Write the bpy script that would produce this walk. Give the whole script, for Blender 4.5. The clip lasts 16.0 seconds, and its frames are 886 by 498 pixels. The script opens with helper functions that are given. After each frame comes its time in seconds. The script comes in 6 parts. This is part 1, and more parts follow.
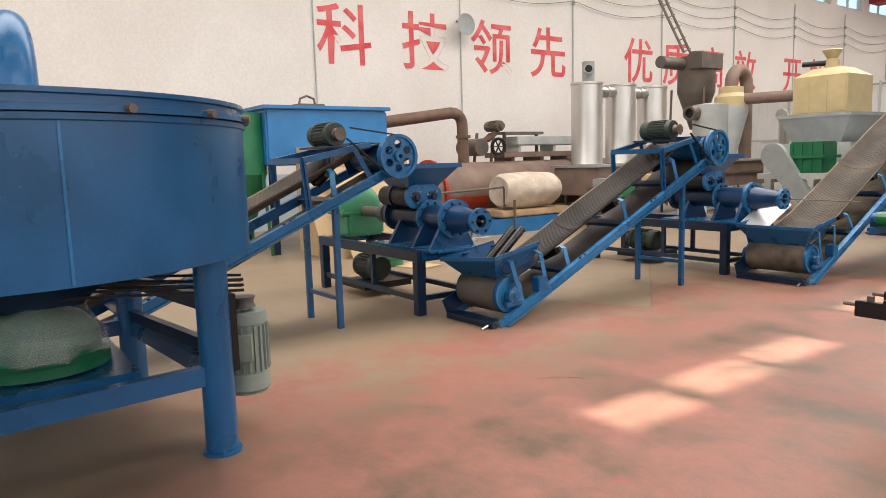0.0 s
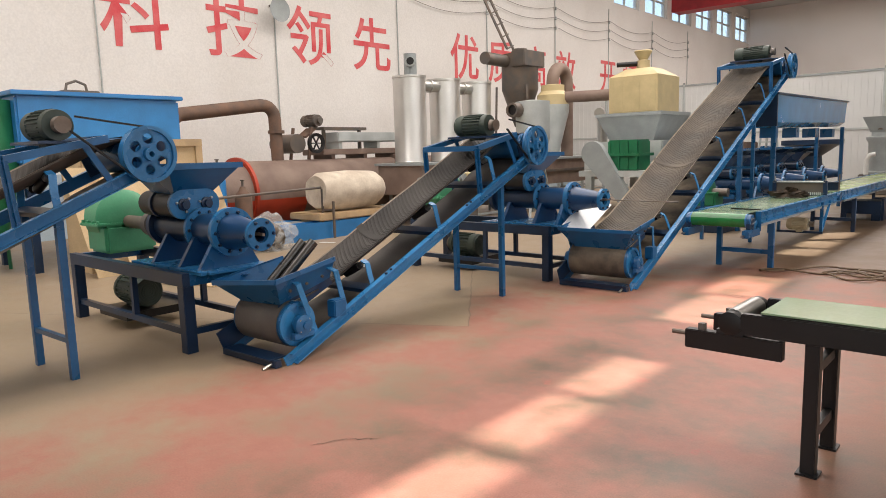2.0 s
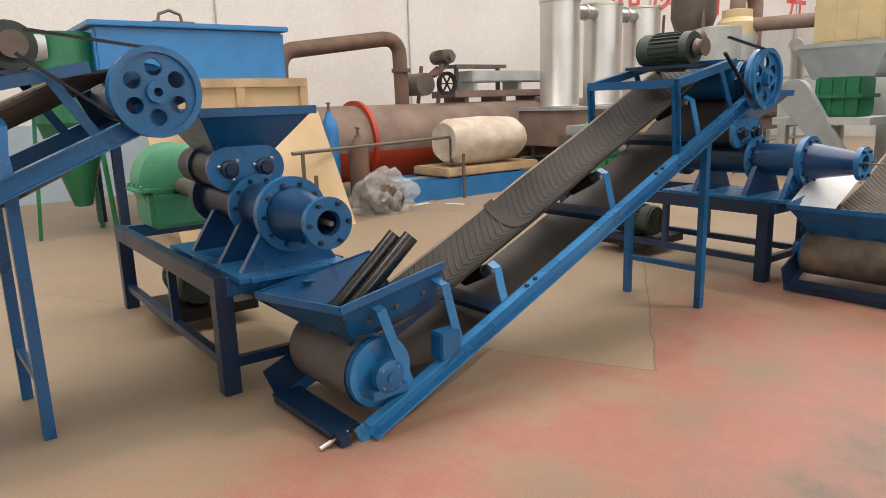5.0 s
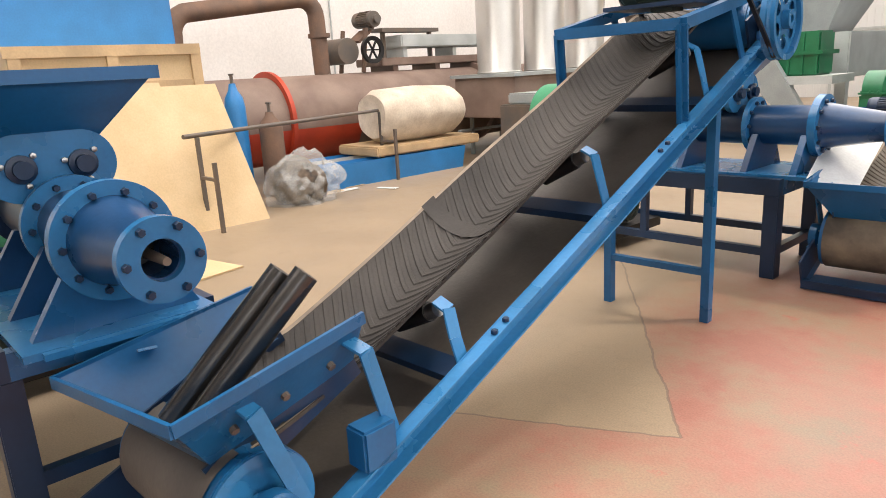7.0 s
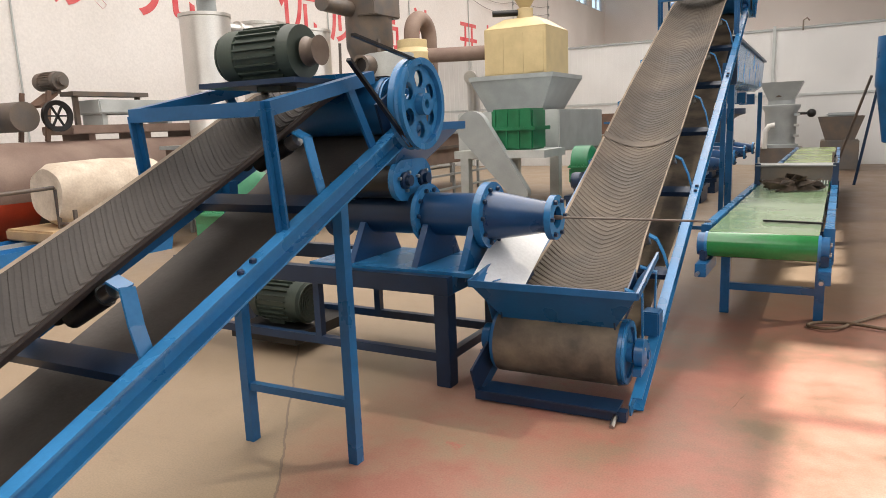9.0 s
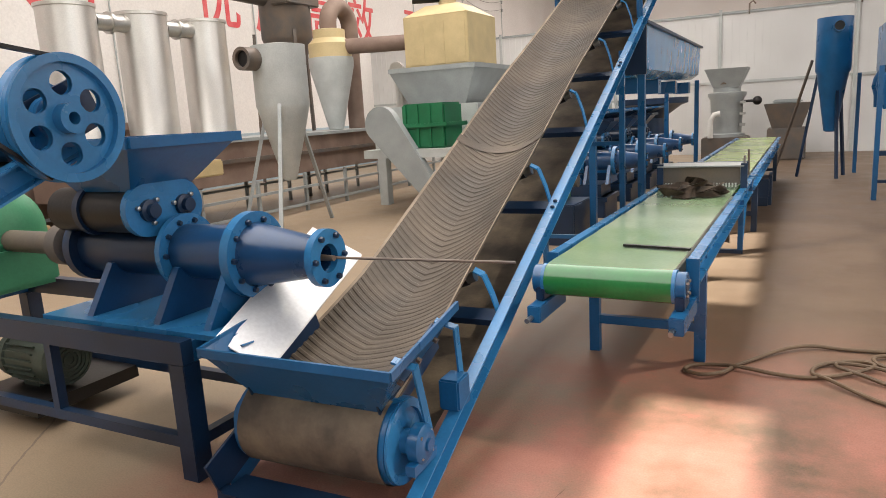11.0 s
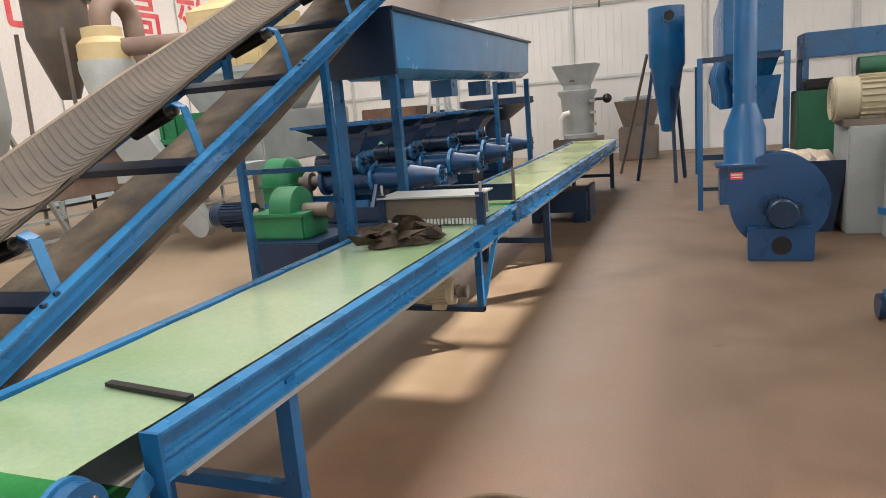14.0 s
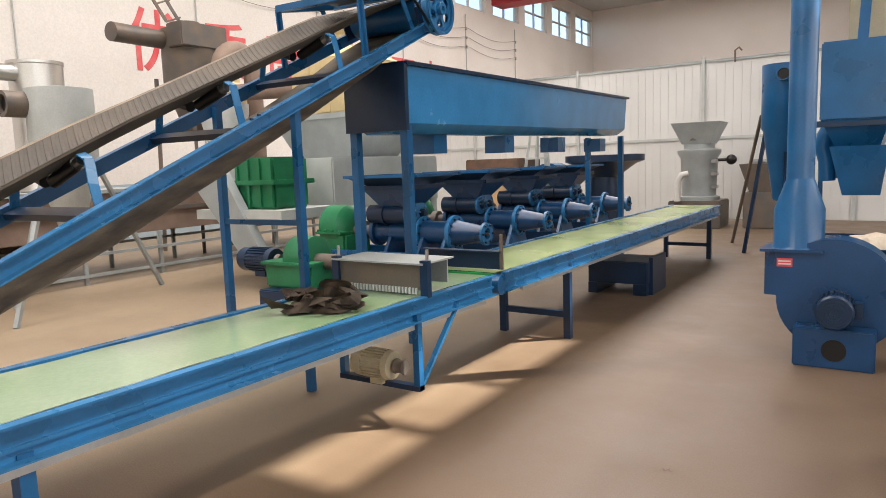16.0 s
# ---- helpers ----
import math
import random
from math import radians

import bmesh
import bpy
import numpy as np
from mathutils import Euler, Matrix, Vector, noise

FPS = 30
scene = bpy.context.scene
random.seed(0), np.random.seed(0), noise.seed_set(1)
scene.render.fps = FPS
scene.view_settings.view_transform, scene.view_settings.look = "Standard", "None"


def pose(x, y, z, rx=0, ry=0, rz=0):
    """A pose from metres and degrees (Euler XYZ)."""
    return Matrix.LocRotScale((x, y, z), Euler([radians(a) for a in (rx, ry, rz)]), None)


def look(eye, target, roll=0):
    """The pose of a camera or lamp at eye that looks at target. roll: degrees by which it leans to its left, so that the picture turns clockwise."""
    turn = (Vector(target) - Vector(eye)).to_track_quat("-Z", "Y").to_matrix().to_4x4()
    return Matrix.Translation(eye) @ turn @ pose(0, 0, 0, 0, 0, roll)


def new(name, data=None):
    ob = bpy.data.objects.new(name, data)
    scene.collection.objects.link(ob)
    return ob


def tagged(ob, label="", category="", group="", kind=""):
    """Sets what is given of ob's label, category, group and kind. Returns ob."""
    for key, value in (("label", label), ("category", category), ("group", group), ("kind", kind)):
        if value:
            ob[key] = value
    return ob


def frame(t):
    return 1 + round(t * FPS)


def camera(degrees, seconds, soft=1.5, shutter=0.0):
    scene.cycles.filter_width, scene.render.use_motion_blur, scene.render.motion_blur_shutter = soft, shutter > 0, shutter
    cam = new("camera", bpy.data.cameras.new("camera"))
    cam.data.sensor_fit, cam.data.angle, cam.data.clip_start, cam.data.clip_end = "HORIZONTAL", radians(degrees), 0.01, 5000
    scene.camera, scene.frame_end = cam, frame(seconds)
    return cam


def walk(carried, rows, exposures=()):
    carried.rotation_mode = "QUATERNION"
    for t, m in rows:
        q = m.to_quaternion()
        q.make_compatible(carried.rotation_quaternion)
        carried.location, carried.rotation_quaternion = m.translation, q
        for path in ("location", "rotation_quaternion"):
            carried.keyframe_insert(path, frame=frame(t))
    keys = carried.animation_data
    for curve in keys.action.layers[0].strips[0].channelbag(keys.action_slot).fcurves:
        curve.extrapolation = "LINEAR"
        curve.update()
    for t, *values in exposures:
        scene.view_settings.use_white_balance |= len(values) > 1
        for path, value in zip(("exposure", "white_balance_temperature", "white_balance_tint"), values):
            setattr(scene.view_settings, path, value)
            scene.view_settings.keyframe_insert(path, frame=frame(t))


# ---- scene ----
cam = camera(65.8, 16.0, soft=0.9)
PATH = [
    (0, (0.309, 0.956, 1.47), (-1.309, 2.103, 1.212), -1.7),
    (0.5, (0.173, 1.119, 1.466), (-1.391, 2.335, 1.188), -1.9),
    (1, (0.098, 1.371, 1.47), (-1.386, 2.681, 1.185), -1.7),
    (1.5, (-0.03, 1.69, 1.463), (-1.422, 3.097, 1.175), -1.6),
    (2, (-0.223, 1.95, 1.471), (-1.533, 3.435, 1.191), -1.6),
    (2.5, (-0.406, 2.259, 1.458), (-1.652, 3.797, 1.172), -1.8),
    (3, (-0.56, 2.576, 1.478), (-1.754, 4.152, 1.177), -1.8),
    (3.5, (-0.811, 2.833, 1.461), (-2.004, 4.405, 1.132), -1.8),
    (4, (-1.091, 3.036, 1.457), (-2.454, 4.453, 1.09), -1.8),
    (4.5, (-1.391, 3.252, 1.461), (-2.916, 4.485, 1.067), -1.5),
    (4.7, (-1.539, 3.306, 1.456), (-3.099, 4.489, 1.05), -1.5),
    (6.8, (-2.679, 4.107, 1.344), (-4.178, 5.329, 0.837), -3.3),
    (7, (-2.707, 4.196, 1.361), (-4.144, 5.492, 0.857), -3.3),
    (7.5, (-2.641, 4.499, 1.407), (-3.907, 5.981, 0.958), -2.5),
    (8, (-2.539, 4.832, 1.416), (-3.664, 6.438, 1.022), -1.9),
    (8.5, (-2.562, 5.142, 1.409), (-3.591, 6.817, 1.044), -2.4),
    (8.7, (-2.618, 5.192, 1.413), (-3.591, 6.902, 1.056), -1.9),
    (10.8, (-2.211, 6.393, 1.47), (-3.162, 8.11, 1.086), -3.4),
    (11, (-2.157, 6.537, 1.464), (-3.062, 8.277, 1.076), -3.3),
    (11.5, (-1.993, 6.897, 1.48), (-2.793, 8.686, 1.079), -3.5),
    (12, (-1.908, 7.269, 1.464), (-2.621, 9.089, 1.043), -3.5),
    (12.5, (-1.777, 7.631, 1.452), (-2.443, 9.469, 1.025), -3.8),
    (13, (-1.596, 7.991, 1.464), (-2.254, 9.834, 1.051), -4.1),
    (13.5, (-1.493, 8.353, 1.457), (-2.162, 10.193, 1.053), -4.5),
    (14, (-1.312, 8.641, 1.452), (-1.993, 10.478, 1.047), -4.8),
    (14.5, (-1.032, 8.885, 1.462), (-1.723, 10.715, 1.042), -4.8),
    (15, (-0.824, 9.159, 1.447), (-1.571, 10.97, 1.044), -4.3),
    (15.5, (-0.606, 9.351, 1.46), (-1.503, 11.108, 1.126), -3.3),
    (16, (-0.343, 9.487, 1.469), (-1.431, 11.147, 1.221), -2.0),
]
walk(cam, [(t, look(eye, target, roll)) for t, eye, target, roll in PATH],
     [(0, 1.58), (3.5, 1.48), (4.7, 1.5), (6.8, 2.08), (7.5, 1.95), (8.5, 1.75), (11, 1.7), (12.5, 1.75), (14.5, 1.78), (16, 1.85)])

# ---- world, sun, lights ----
world = bpy.data.worlds.new("sky")
scene.world = world
world.use_nodes = True
wn = world.node_tree
sky = wn.nodes.new("ShaderNodeTexSky")
sky.sky_type = "NISHITA"
sky.sun_disc = False
sky.sun_elevation = radians(47)
sky.sun_rotation = radians(49)
wn.nodes["Background"].inputs[1].default_value = 0.11
wn.links.new(sky.outputs[0], wn.nodes["Background"].inputs[0])

sun = new("sun", bpy.data.lights.new("sun", "SUN"))
sun.data.energy = 5.0
sun.data.angle = radians(0.6)
sun.data.color = (1.0, 0.93, 0.82)
sun.matrix_world = look((14, 12, 20), (0, 0, 0))

ROOF_Z = 9.5


def area(name, eye, target, sx, sy, power, color):
    lamp = new(name, bpy.data.lights.new(name, "AREA"))
    lamp.data.shape = "RECTANGLE"
    lamp.data.size, lamp.data.size_y = sx, sy
    lamp.data.energy = power
    lamp.data.color = color
    lamp.matrix_world = look(eye, target)
    return lamp


SKYC = (1.0, 0.922, 0.87)
# Unseen lamps added under the closed roof as light from above.
for name, x, y, wide, length, power in (("overhead_fill_west", -6.8, 19, 6.0, 46.0, 1330), ("overhead_fill_east", 2.2, 0, 2.0, 14.0, 80)):
    strip = area(name, (x, y, ROOF_Z - 0.05), (x, y + 0.001, 0), wide, length, power, SKYC)
    strip.data.spread = radians(175)
# Unseen lamp added along the east wall, reaching past its openings.
area("window_light_east", (11.7, 9, 5.2), (0, 9, 2.0), 34.0, 2.3, 300, SKYC)
# Added lamp under the translucent roof strip, to lift the belt line.
area("rooflight_fill", (4.2, 14.0, ROOF_Z - 0.05), (4.2, 14.001, 0), 2.0, 13.0, 150, SKYC)
# Unseen lamp added at the south end as faint fill.
area("south_fill", (1.0, -8.6, 2.6), (-3.0, 4, 1.2), 9.0, 4.4, 32, SKYC)


# ---- materials ----
def mat(name, color, rough=0.5, metal=0.0, second=None, amount=0.35, scale=3.0, bump=0.15, fine=60.0,
        wear=None, wear_at=0.62, coat=0.0):
    m = bpy.data.materials.new(name)
    m.use_nodes = True
    nt = m.node_tree
    b = nt.nodes["Principled BSDF"]
    tc = nt.nodes.new("ShaderNodeTexCoord")
    n1 = nt.nodes.new("ShaderNodeTexNoise")
    n1.inputs["Scale"].default_value = scale
    n1.inputs["Detail"].default_value = 6
    n2 = nt.nodes.new("ShaderNodeTexNoise")
    n2.inputs["Scale"].default_value = fine
    n2.inputs["Detail"].default_value = 4
    for n in (n1, n2):
        nt.links.new(tc.outputs["Object"], n.inputs["Vector"])
    r = nt.nodes.new("ShaderNodeValToRGB")
    r.color_ramp.elements[0].position, r.color_ramp.elements[1].position = 0.35, 0.68
    second = second or tuple(c * (1 - amount) for c in color)
    r.color_ramp.elements[0].color = (*second, 1)
    r.color_ramp.elements[1].color = (*color, 1)
    nt.links.new(n1.outputs[0], r.inputs[0])
    out = r.outputs[0]
    mix = nt.nodes.new("ShaderNodeMix")
    mix.data_type = "RGBA"
    mix.blend_type = "MULTIPLY"
    mix.inputs[0].default_value = 0.35
    nt.links.new(out, mix.inputs[6])
    g = nt.nodes.new("ShaderNodeMapRange")
    g.inputs[3].default_value, g.inputs[4].default_value = 0.55, 1.35
    nt.links.new(n2.outputs[0], g.inputs[0])
    cc = nt.nodes.new("ShaderNodeCombineColor")
    for i in range(3):
        nt.links.new(g.outputs[0], cc.inputs[i])
    nt.links.new(cc.outputs[0], mix.inputs[7])
    out = mix.outputs[2]
    if wear:
        n3 = nt.nodes.new("ShaderNodeTexNoise")
        n3.inputs["Scale"].default_value = scale * 2.7
        n3.inputs["Detail"].default_value = 9
        n3.inputs["Roughness"].default_value = 0.7
        nt.links.new(tc.outputs["Object"], n3.inputs["Vector"])
        wr = nt.nodes.new("ShaderNodeValToRGB")
        wr.color_ramp.elements[0].position, wr.color_ramp.elements[1].position = wear_at, wear_at + 0.06
        nt.links.new(n3.outputs[0], wr.inputs[0])
        wm = nt.nodes.new("ShaderNodeMix")
        wm.data_type = "RGBA"
        nt.links.new(wr.outputs[0], wm.inputs[0])
        nt.links.new(out, wm.inputs[6])
        wm.inputs[7].default_value = (*wear, 1)
        out = wm.outputs[2]
    nt.links.new(out, b.inputs["Base Color"])
    rr = nt.nodes.new("ShaderNodeMapRange")
    rr.inputs[3].default_value, rr.inputs[4].default_value = max(0.05, rough - 0.13), min(1, rough + 0.13)
    nt.links.new(n1.outputs[0], rr.inputs[0])
    nt.links.new(rr.outputs[0], b.inputs["Roughness"])
    b.inputs["Metallic"].default_value = metal
    b.inputs["Coat Weight"].default_value = coat
    if bump:
        bp = nt.nodes.new("ShaderNodeBump")
        bp.inputs["Strength"].default_value = bump
        bp.inputs["Distance"].default_value = 0.004
        nt.links.new(n2.outputs[0], bp.inputs["Height"])
        nt.links.new(bp.outputs[0], b.inputs["Normal"])
    return m


BLUE = mat("blue_paint", (0.011, 0.112, 0.285), 0.3, amount=0.3, wear=(0.04, 0.13, 0.27), wear_at=0.70, bump=0.08)
LBLUE = mat("light_blue_paint", (0.028, 0.185, 0.42), 0.28, amount=0.25, bump=0.08)
NAVY = mat("dark_blue_paint", (0.007, 0.030, 0.08), 0.36, amount=0.4, bump=0.1)
BRIGHT = mat("bright_blue_paint", (0.028, 0.21, 0.52), 0.36, amount=0.2)
BLACK = mat("black_steel", (0.011, 0.010, 0.010), 0.42, 0.2, amount=0.4)
RUBBER = mat("dusty_rubber", (0.024, 0.021, 0.019), 0.72, second=(0.050, 0.043, 0.037), scale=2.2, bump=0.4, fine=90)
DUSTY = mat("dusty_belt", (0.125, 0.100, 0.076), 0.7, second=(0.058, 0.048, 0.038), scale=2.4, bump=0.4, fine=80)
RETURN = mat("return_belt", (0.06, 0.052, 0.046), 0.6, second=(0.12, 0.104, 0.09), scale=2.2, bump=0.3)
RETURND = mat("dusty_return_belt", (0.21, 0.165, 0.115), 0.75, second=(0.06, 0.048, 0.037), scale=4.5, bump=0.4)
EDGE = mat("worn_belt_edge", (0.36, 0.29, 0.22), 0.8, amount=0.4, scale=6)
MIDB = mat("deep_blue_paint", (0.010, 0.060, 0.165), 0.3, amount=0.3, bump=0.08)
TROUGHB = mat("glossy_blue_paint", (0.045, 0.25, 0.56), 0.22, amount=0.2, bump=0.05)
GREEN = mat("green_enamel", (0.02, 0.20, 0.085), 0.35, amount=0.35)
PALEGREEN = mat("pale_green_enamel", (0.07, 0.33, 0.17), 0.4, amount=0.25)
DKGREEN = mat("dark_green_paint", (0.015, 0.12, 0.06), 0.5)
# Pale tone carries the bright reflection on the belt; BELTD is its own green.
BELTG = mat("green_pvc_belt_pale_sheen", (0.28, 0.365, 0.26), 0.12, second=(0.20, 0.31, 0.17), scale=1.1, bump=0.03)
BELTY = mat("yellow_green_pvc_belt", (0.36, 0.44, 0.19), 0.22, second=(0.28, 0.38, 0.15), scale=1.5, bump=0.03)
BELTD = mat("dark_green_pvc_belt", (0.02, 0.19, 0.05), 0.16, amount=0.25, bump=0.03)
STEEL = mat("bare_steel", (0.50, 0.49, 0.47), 0.33, 1.0, amount=0.3)
SHEET = mat("bright_sheet", (0.74, 0.76, 0.78), 0.35, 0.35, amount=0.12, bump=0.04)
PIPED = mat("dark_polished_steel", (0.10, 0.095, 0.09), 0.24, 0.8, amount=0.4)
STAIN = mat("stainless_sheet", (0.66, 0.65, 0.62), 0.36, 0.9, amount=0.14, scale=1.4, bump=0.04)
GREYM = mat("grey_enamel", (0.34, 0.37, 0.37), 0.45, amount=0.2, wear=(0.2, 0.17, 0.14), wear_at=0.68)
LGREY = mat("light_grey_paint", (0.48, 0.51, 0.50), 0.5, amount=0.2)
DGREY = mat("dark_grey_steel", (0.11, 0.105, 0.10), 0.5, 0.3, second=(0.17, 0.13, 0.10))
RUST = mat("rusty_steel", (0.20, 0.115, 0.075), 0.75, 0.1, second=(0.11, 0.075, 0.058), scale=4, bump=0.4)
BROWN = mat("brown_dusty_steel", (0.26, 0.19, 0.15), 0.7, second=(0.18, 0.12, 0.095), scale=2.5, bump=0.3)
RED = mat("red_primer", (0.50, 0.055, 0.02), 0.5, amount=0.3)
CREAM = mat("cream_paint", (0.62, 0.50, 0.27), 0.5, amount=0.18)
PLY = mat("plywood", (0.66, 0.50, 0.30), 0.6, second=(0.55, 0.40, 0.22), scale=2, bump=0.15)
TIMBER = mat("pale_timber", (0.58, 0.41, 0.23), 0.6, amount=0.3)
WOOL = mat("fibre_wool", (0.66, 0.58, 0.47), 0.9, second=(0.5, 0.42, 0.33), scale=5, bump=0.9, fine=40)
CLOTH = mat("dark_cloth", (0.15, 0.11, 0.08), 0.9, second=(0.04, 0.032, 0.025), scale=12, bump=0.5)
HOSE = mat("khaki_hose", (0.16, 0.105, 0.06), 0.6, amount=0.4)
MOTORG = mat("motor_grey_green", (0.24, 0.29, 0.26), 0.5, amount=0.25)
MOTORD = mat("motor_dark_green", (0.05, 0.07, 0.055), 0.5, amount=0.3)
TAN = mat("tan_enamel", (0.48, 0.43, 0.30), 0.45, amount=0.2)
WHITE = mat("white_board", (0.66, 0.66, 0.63), 0.6, amount=0.1)
PLASTER = mat("white_plaster", (0.80, 0.775, 0.745), 0.85, second=(0.73, 0.70, 0.665), scale=0.5, bump=0.15, fine=25)
WAINS = mat("pale_blue_wainscot", (0.42, 0.52, 0.58), 0.7, amount=0.15, scale=1)
PANEL = mat("white_sheet_panel", (0.66, 0.665, 0.655), 0.45, amount=0.12, scale=0.8, bump=0.03)
LETTER = mat("red_letter_paint", (0.62, 0.045, 0.06), 0.6, second=(0.70, 0.16, 0.16), scale=2.5)
GIRDER = mat("red_girder_paint", (0.45, 0.03, 0.035), 0.5, amount=0.3)
ROOFM = mat("roof_sheet", (0.55, 0.55, 0.54), 0.7, amount=0.1)

FILM = bpy.data.materials.new("plastic_film")
FILM.use_nodes = True
fb = FILM.node_tree.nodes["Principled BSDF"]
fb.inputs["Base Color"].default_value = (0.75, 0.76, 0.74, 1)
fb.inputs["Roughness"].default_value = 0.25
fb.inputs["Alpha"].default_value = 0.28

FIBRE = bpy.data.materials.new("fibreglass_sheet")
FIBRE.use_nodes = True
fn = FIBRE.node_tree
ft, fd, fx = fn.nodes.new("ShaderNodeBsdfTransparent"), fn.nodes.new("ShaderNodeBsdfDiffuse"), fn.nodes.new("ShaderNodeMixShader")
ft.inputs[0].default_value = (1.0, 0.97, 0.92, 1)
fd.inputs[0].default_value = (0.6, 0.6, 0.56, 1)
fx.inputs[0].default_value = 0.71
fn.links.new(ft.outputs[0], fx.inputs[1])
fn.links.new(fd.outputs[0], fx.inputs[2])
fn.links.new(fx.outputs[0], fn.nodes["Material Output"].inputs[0])

GLASS = bpy.data.materials.new("window_glass")
GLASS.use_nodes = True
gb = GLASS.node_tree.nodes["Principled BSDF"]
gb.inputs["Base Color"].default_value = (0.95, 0.97, 0.98, 1)
gb.inputs["Roughness"].default_value = 0.1
gb.inputs["Transmission Weight"].default_value = 1.0

# concrete floor with worn red paint over one part
FLOOR = bpy.data.materials.new("worn_painted_concrete")
FLOOR.use_nodes = True
nt = FLOOR.node_tree
fb = nt.nodes["Principled BSDF"]


def node(kind, **values):
    n = nt.nodes.new(kind)
    for k, v in values.items():
        n.inputs[k].default_value = v
    return n


def math_node(op, a, b=None, c=None):
    n = nt.nodes.new("ShaderNodeMath")
    n.operation = op
    n.use_clamp = op == "MULTIPLY_ADD"
    for i, v in enumerate((a, b, c)):
        if v is None:
            continue
        if isinstance(v, (int, float)):
            n.inputs[i].default_value = v
        else:
            nt.links.new(v, n.inputs[i])
    return n.outputs[0]


def blend(f, a, b):
    n = nt.nodes.new("ShaderNodeMix")
    n.data_type = "RGBA"
    nt.links.new(f, n.inputs[0])
    for i, v in ((6, a), (7, b)):
        if isinstance(v, tuple):
            n.inputs[i].default_value = (*v, 1)
        else:
            nt.links.new(v, n.inputs[i])
    return n.outputs[2]


geo = nt.nodes.new("ShaderNodeNewGeometry")
sep = nt.nodes.new("ShaderNodeSeparateXYZ")
nt.links.new(geo.outputs["Position"], sep.inputs[0])


def noise_at(scale, detail=6, rough=0.6):
    n = node("ShaderNodeTexNoise", Scale=scale, Detail=detail, Roughness=rough)
    nt.links.new(geo.outputs["Position"], n.inputs["Vector"])
    return n.outputs[0]


big, mid, fine_n, grit = noise_at(0.35, 4), noise_at(1.7, 7, 0.68), noise_at(9, 8, 0.7), noise_at(120, 3)
px, py = sep.outputs[0], sep.outputs[1]
wob = math_node("MULTIPLY_ADD", big, 1.6, -0.8)
wob.node.use_clamp = False
ex = math_node("ADD", px, wob)
ey = math_node("ADD", py, wob)
# painted lane: x from -4.7 to -0.5, y from 0.5 to 11.5
in_x = math_node("MULTIPLY", math_node("MULTIPLY_ADD", ex, 1.6, 7.6), math_node("MULTIPLY_ADD", ex, -0.8, -0.1))
in_y = math_node("MULTIPLY", math_node("MULTIPLY_ADD", ey, 0.9, -1.2), math_node("MULTIPLY_ADD", ey, -0.45, 5.2))
lane = math_node("MULTIPLY", in_x, in_y)
# bare concrete bay with a straight edge
crack = math_node("MULTIPLY", math_node("SUBTRACT", noise_at(3.0, 5), 0.5), 0.07)
d1 = math_node("ADD", math_node("ADD", math_node("MULTIPLY", px, -0.788), math_node("ADD", math_node("MULTIPLY", py, -0.616), 0.887)), crack)
d2 = math_node("ADD", math_node("ADD", math_node("MULTIPLY", px, -0.481), math_node("ADD", math_node("MULTIPLY", py, 0.877), -7.392)), crack)
bay = math_node("MULTIPLY", math_node("GREATER_THAN", d1, 0.0), math_node("GREATER_THAN", d2, 0.0))
lane = math_node("MULTIPLY", lane, math_node("SUBTRACT", 1.0, bay))
worn = math_node("MULTIPLY_ADD", mid, 4.2, -1.45)
red_f = math_node("MULTIPLY", math_node("MULTIPLY", lane, worn), 0.95)
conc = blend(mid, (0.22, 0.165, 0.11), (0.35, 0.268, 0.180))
# Brown concrete; the dimmer light towards the east is put into its tone.
brown_dim = blend(mid, (0.098, 0.063, 0.040), (0.165, 0.114, 0.073))
pale_f = math_node("MAXIMUM", bay, math_node("MULTIPLY_ADD", ex, -0.9, -2.4))
conc = blend(pale_f, brown_dim, conc)
stain = math_node("MULTIPLY_ADD", fine_n, 3.0, -1.55)
conc = blend(math_node("MULTIPLY", stain, 0.35), conc, (0.15, 0.11, 0.078))
redc = blend(fine_n, (0.25, 0.090, 0.066), (0.37, 0.172, 0.128))
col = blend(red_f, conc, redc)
spots = math_node("MULTIPLY_ADD", noise_at(2.6, 10, 0.75), 16.0, -9.9)
col = blend(math_node("MULTIPLY", math_node("MULTIPLY", spots, lane), 0.7), col, (0.40, 0.09, 0.07))
# faint bay edge
jx = math_node("MULTIPLY", math_node("LESS_THAN", math_node("ABSOLUTE", d1), 0.006), math_node("GREATER_THAN", d2, 0.0))
jy = math_node("MULTIPLY", math_node("LESS_THAN", math_node("ABSOLUTE", d2), 0.005), math_node("GREATER_THAN", d1, 0.0))
col = blend(math_node("MULTIPLY", math_node("MAXIMUM", jx, jy), 0.65), col, (0.12, 0.09, 0.07))
gm = nt.nodes.new("ShaderNodeMix")
gm.data_type = "RGBA"
gm.blend_type = "OVERLAY"
gm.inputs[0].default_value = 0.35
nt.links.new(col, gm.inputs[6])
nt.links.new(grit, gm.inputs[7])
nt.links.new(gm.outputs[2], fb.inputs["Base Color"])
rgh = math_node("MULTIPLY_ADD", mid, 0.5, 0.22)
nt.links.new(rgh, fb.inputs["Roughness"])
bmp = node("ShaderNodeBump", Strength=0.25, Distance=0.004)
nt.links.new(fine_n, bmp.inputs["Height"])
nt.links.new(bmp.outputs[0], fb.inputs["Normal"])


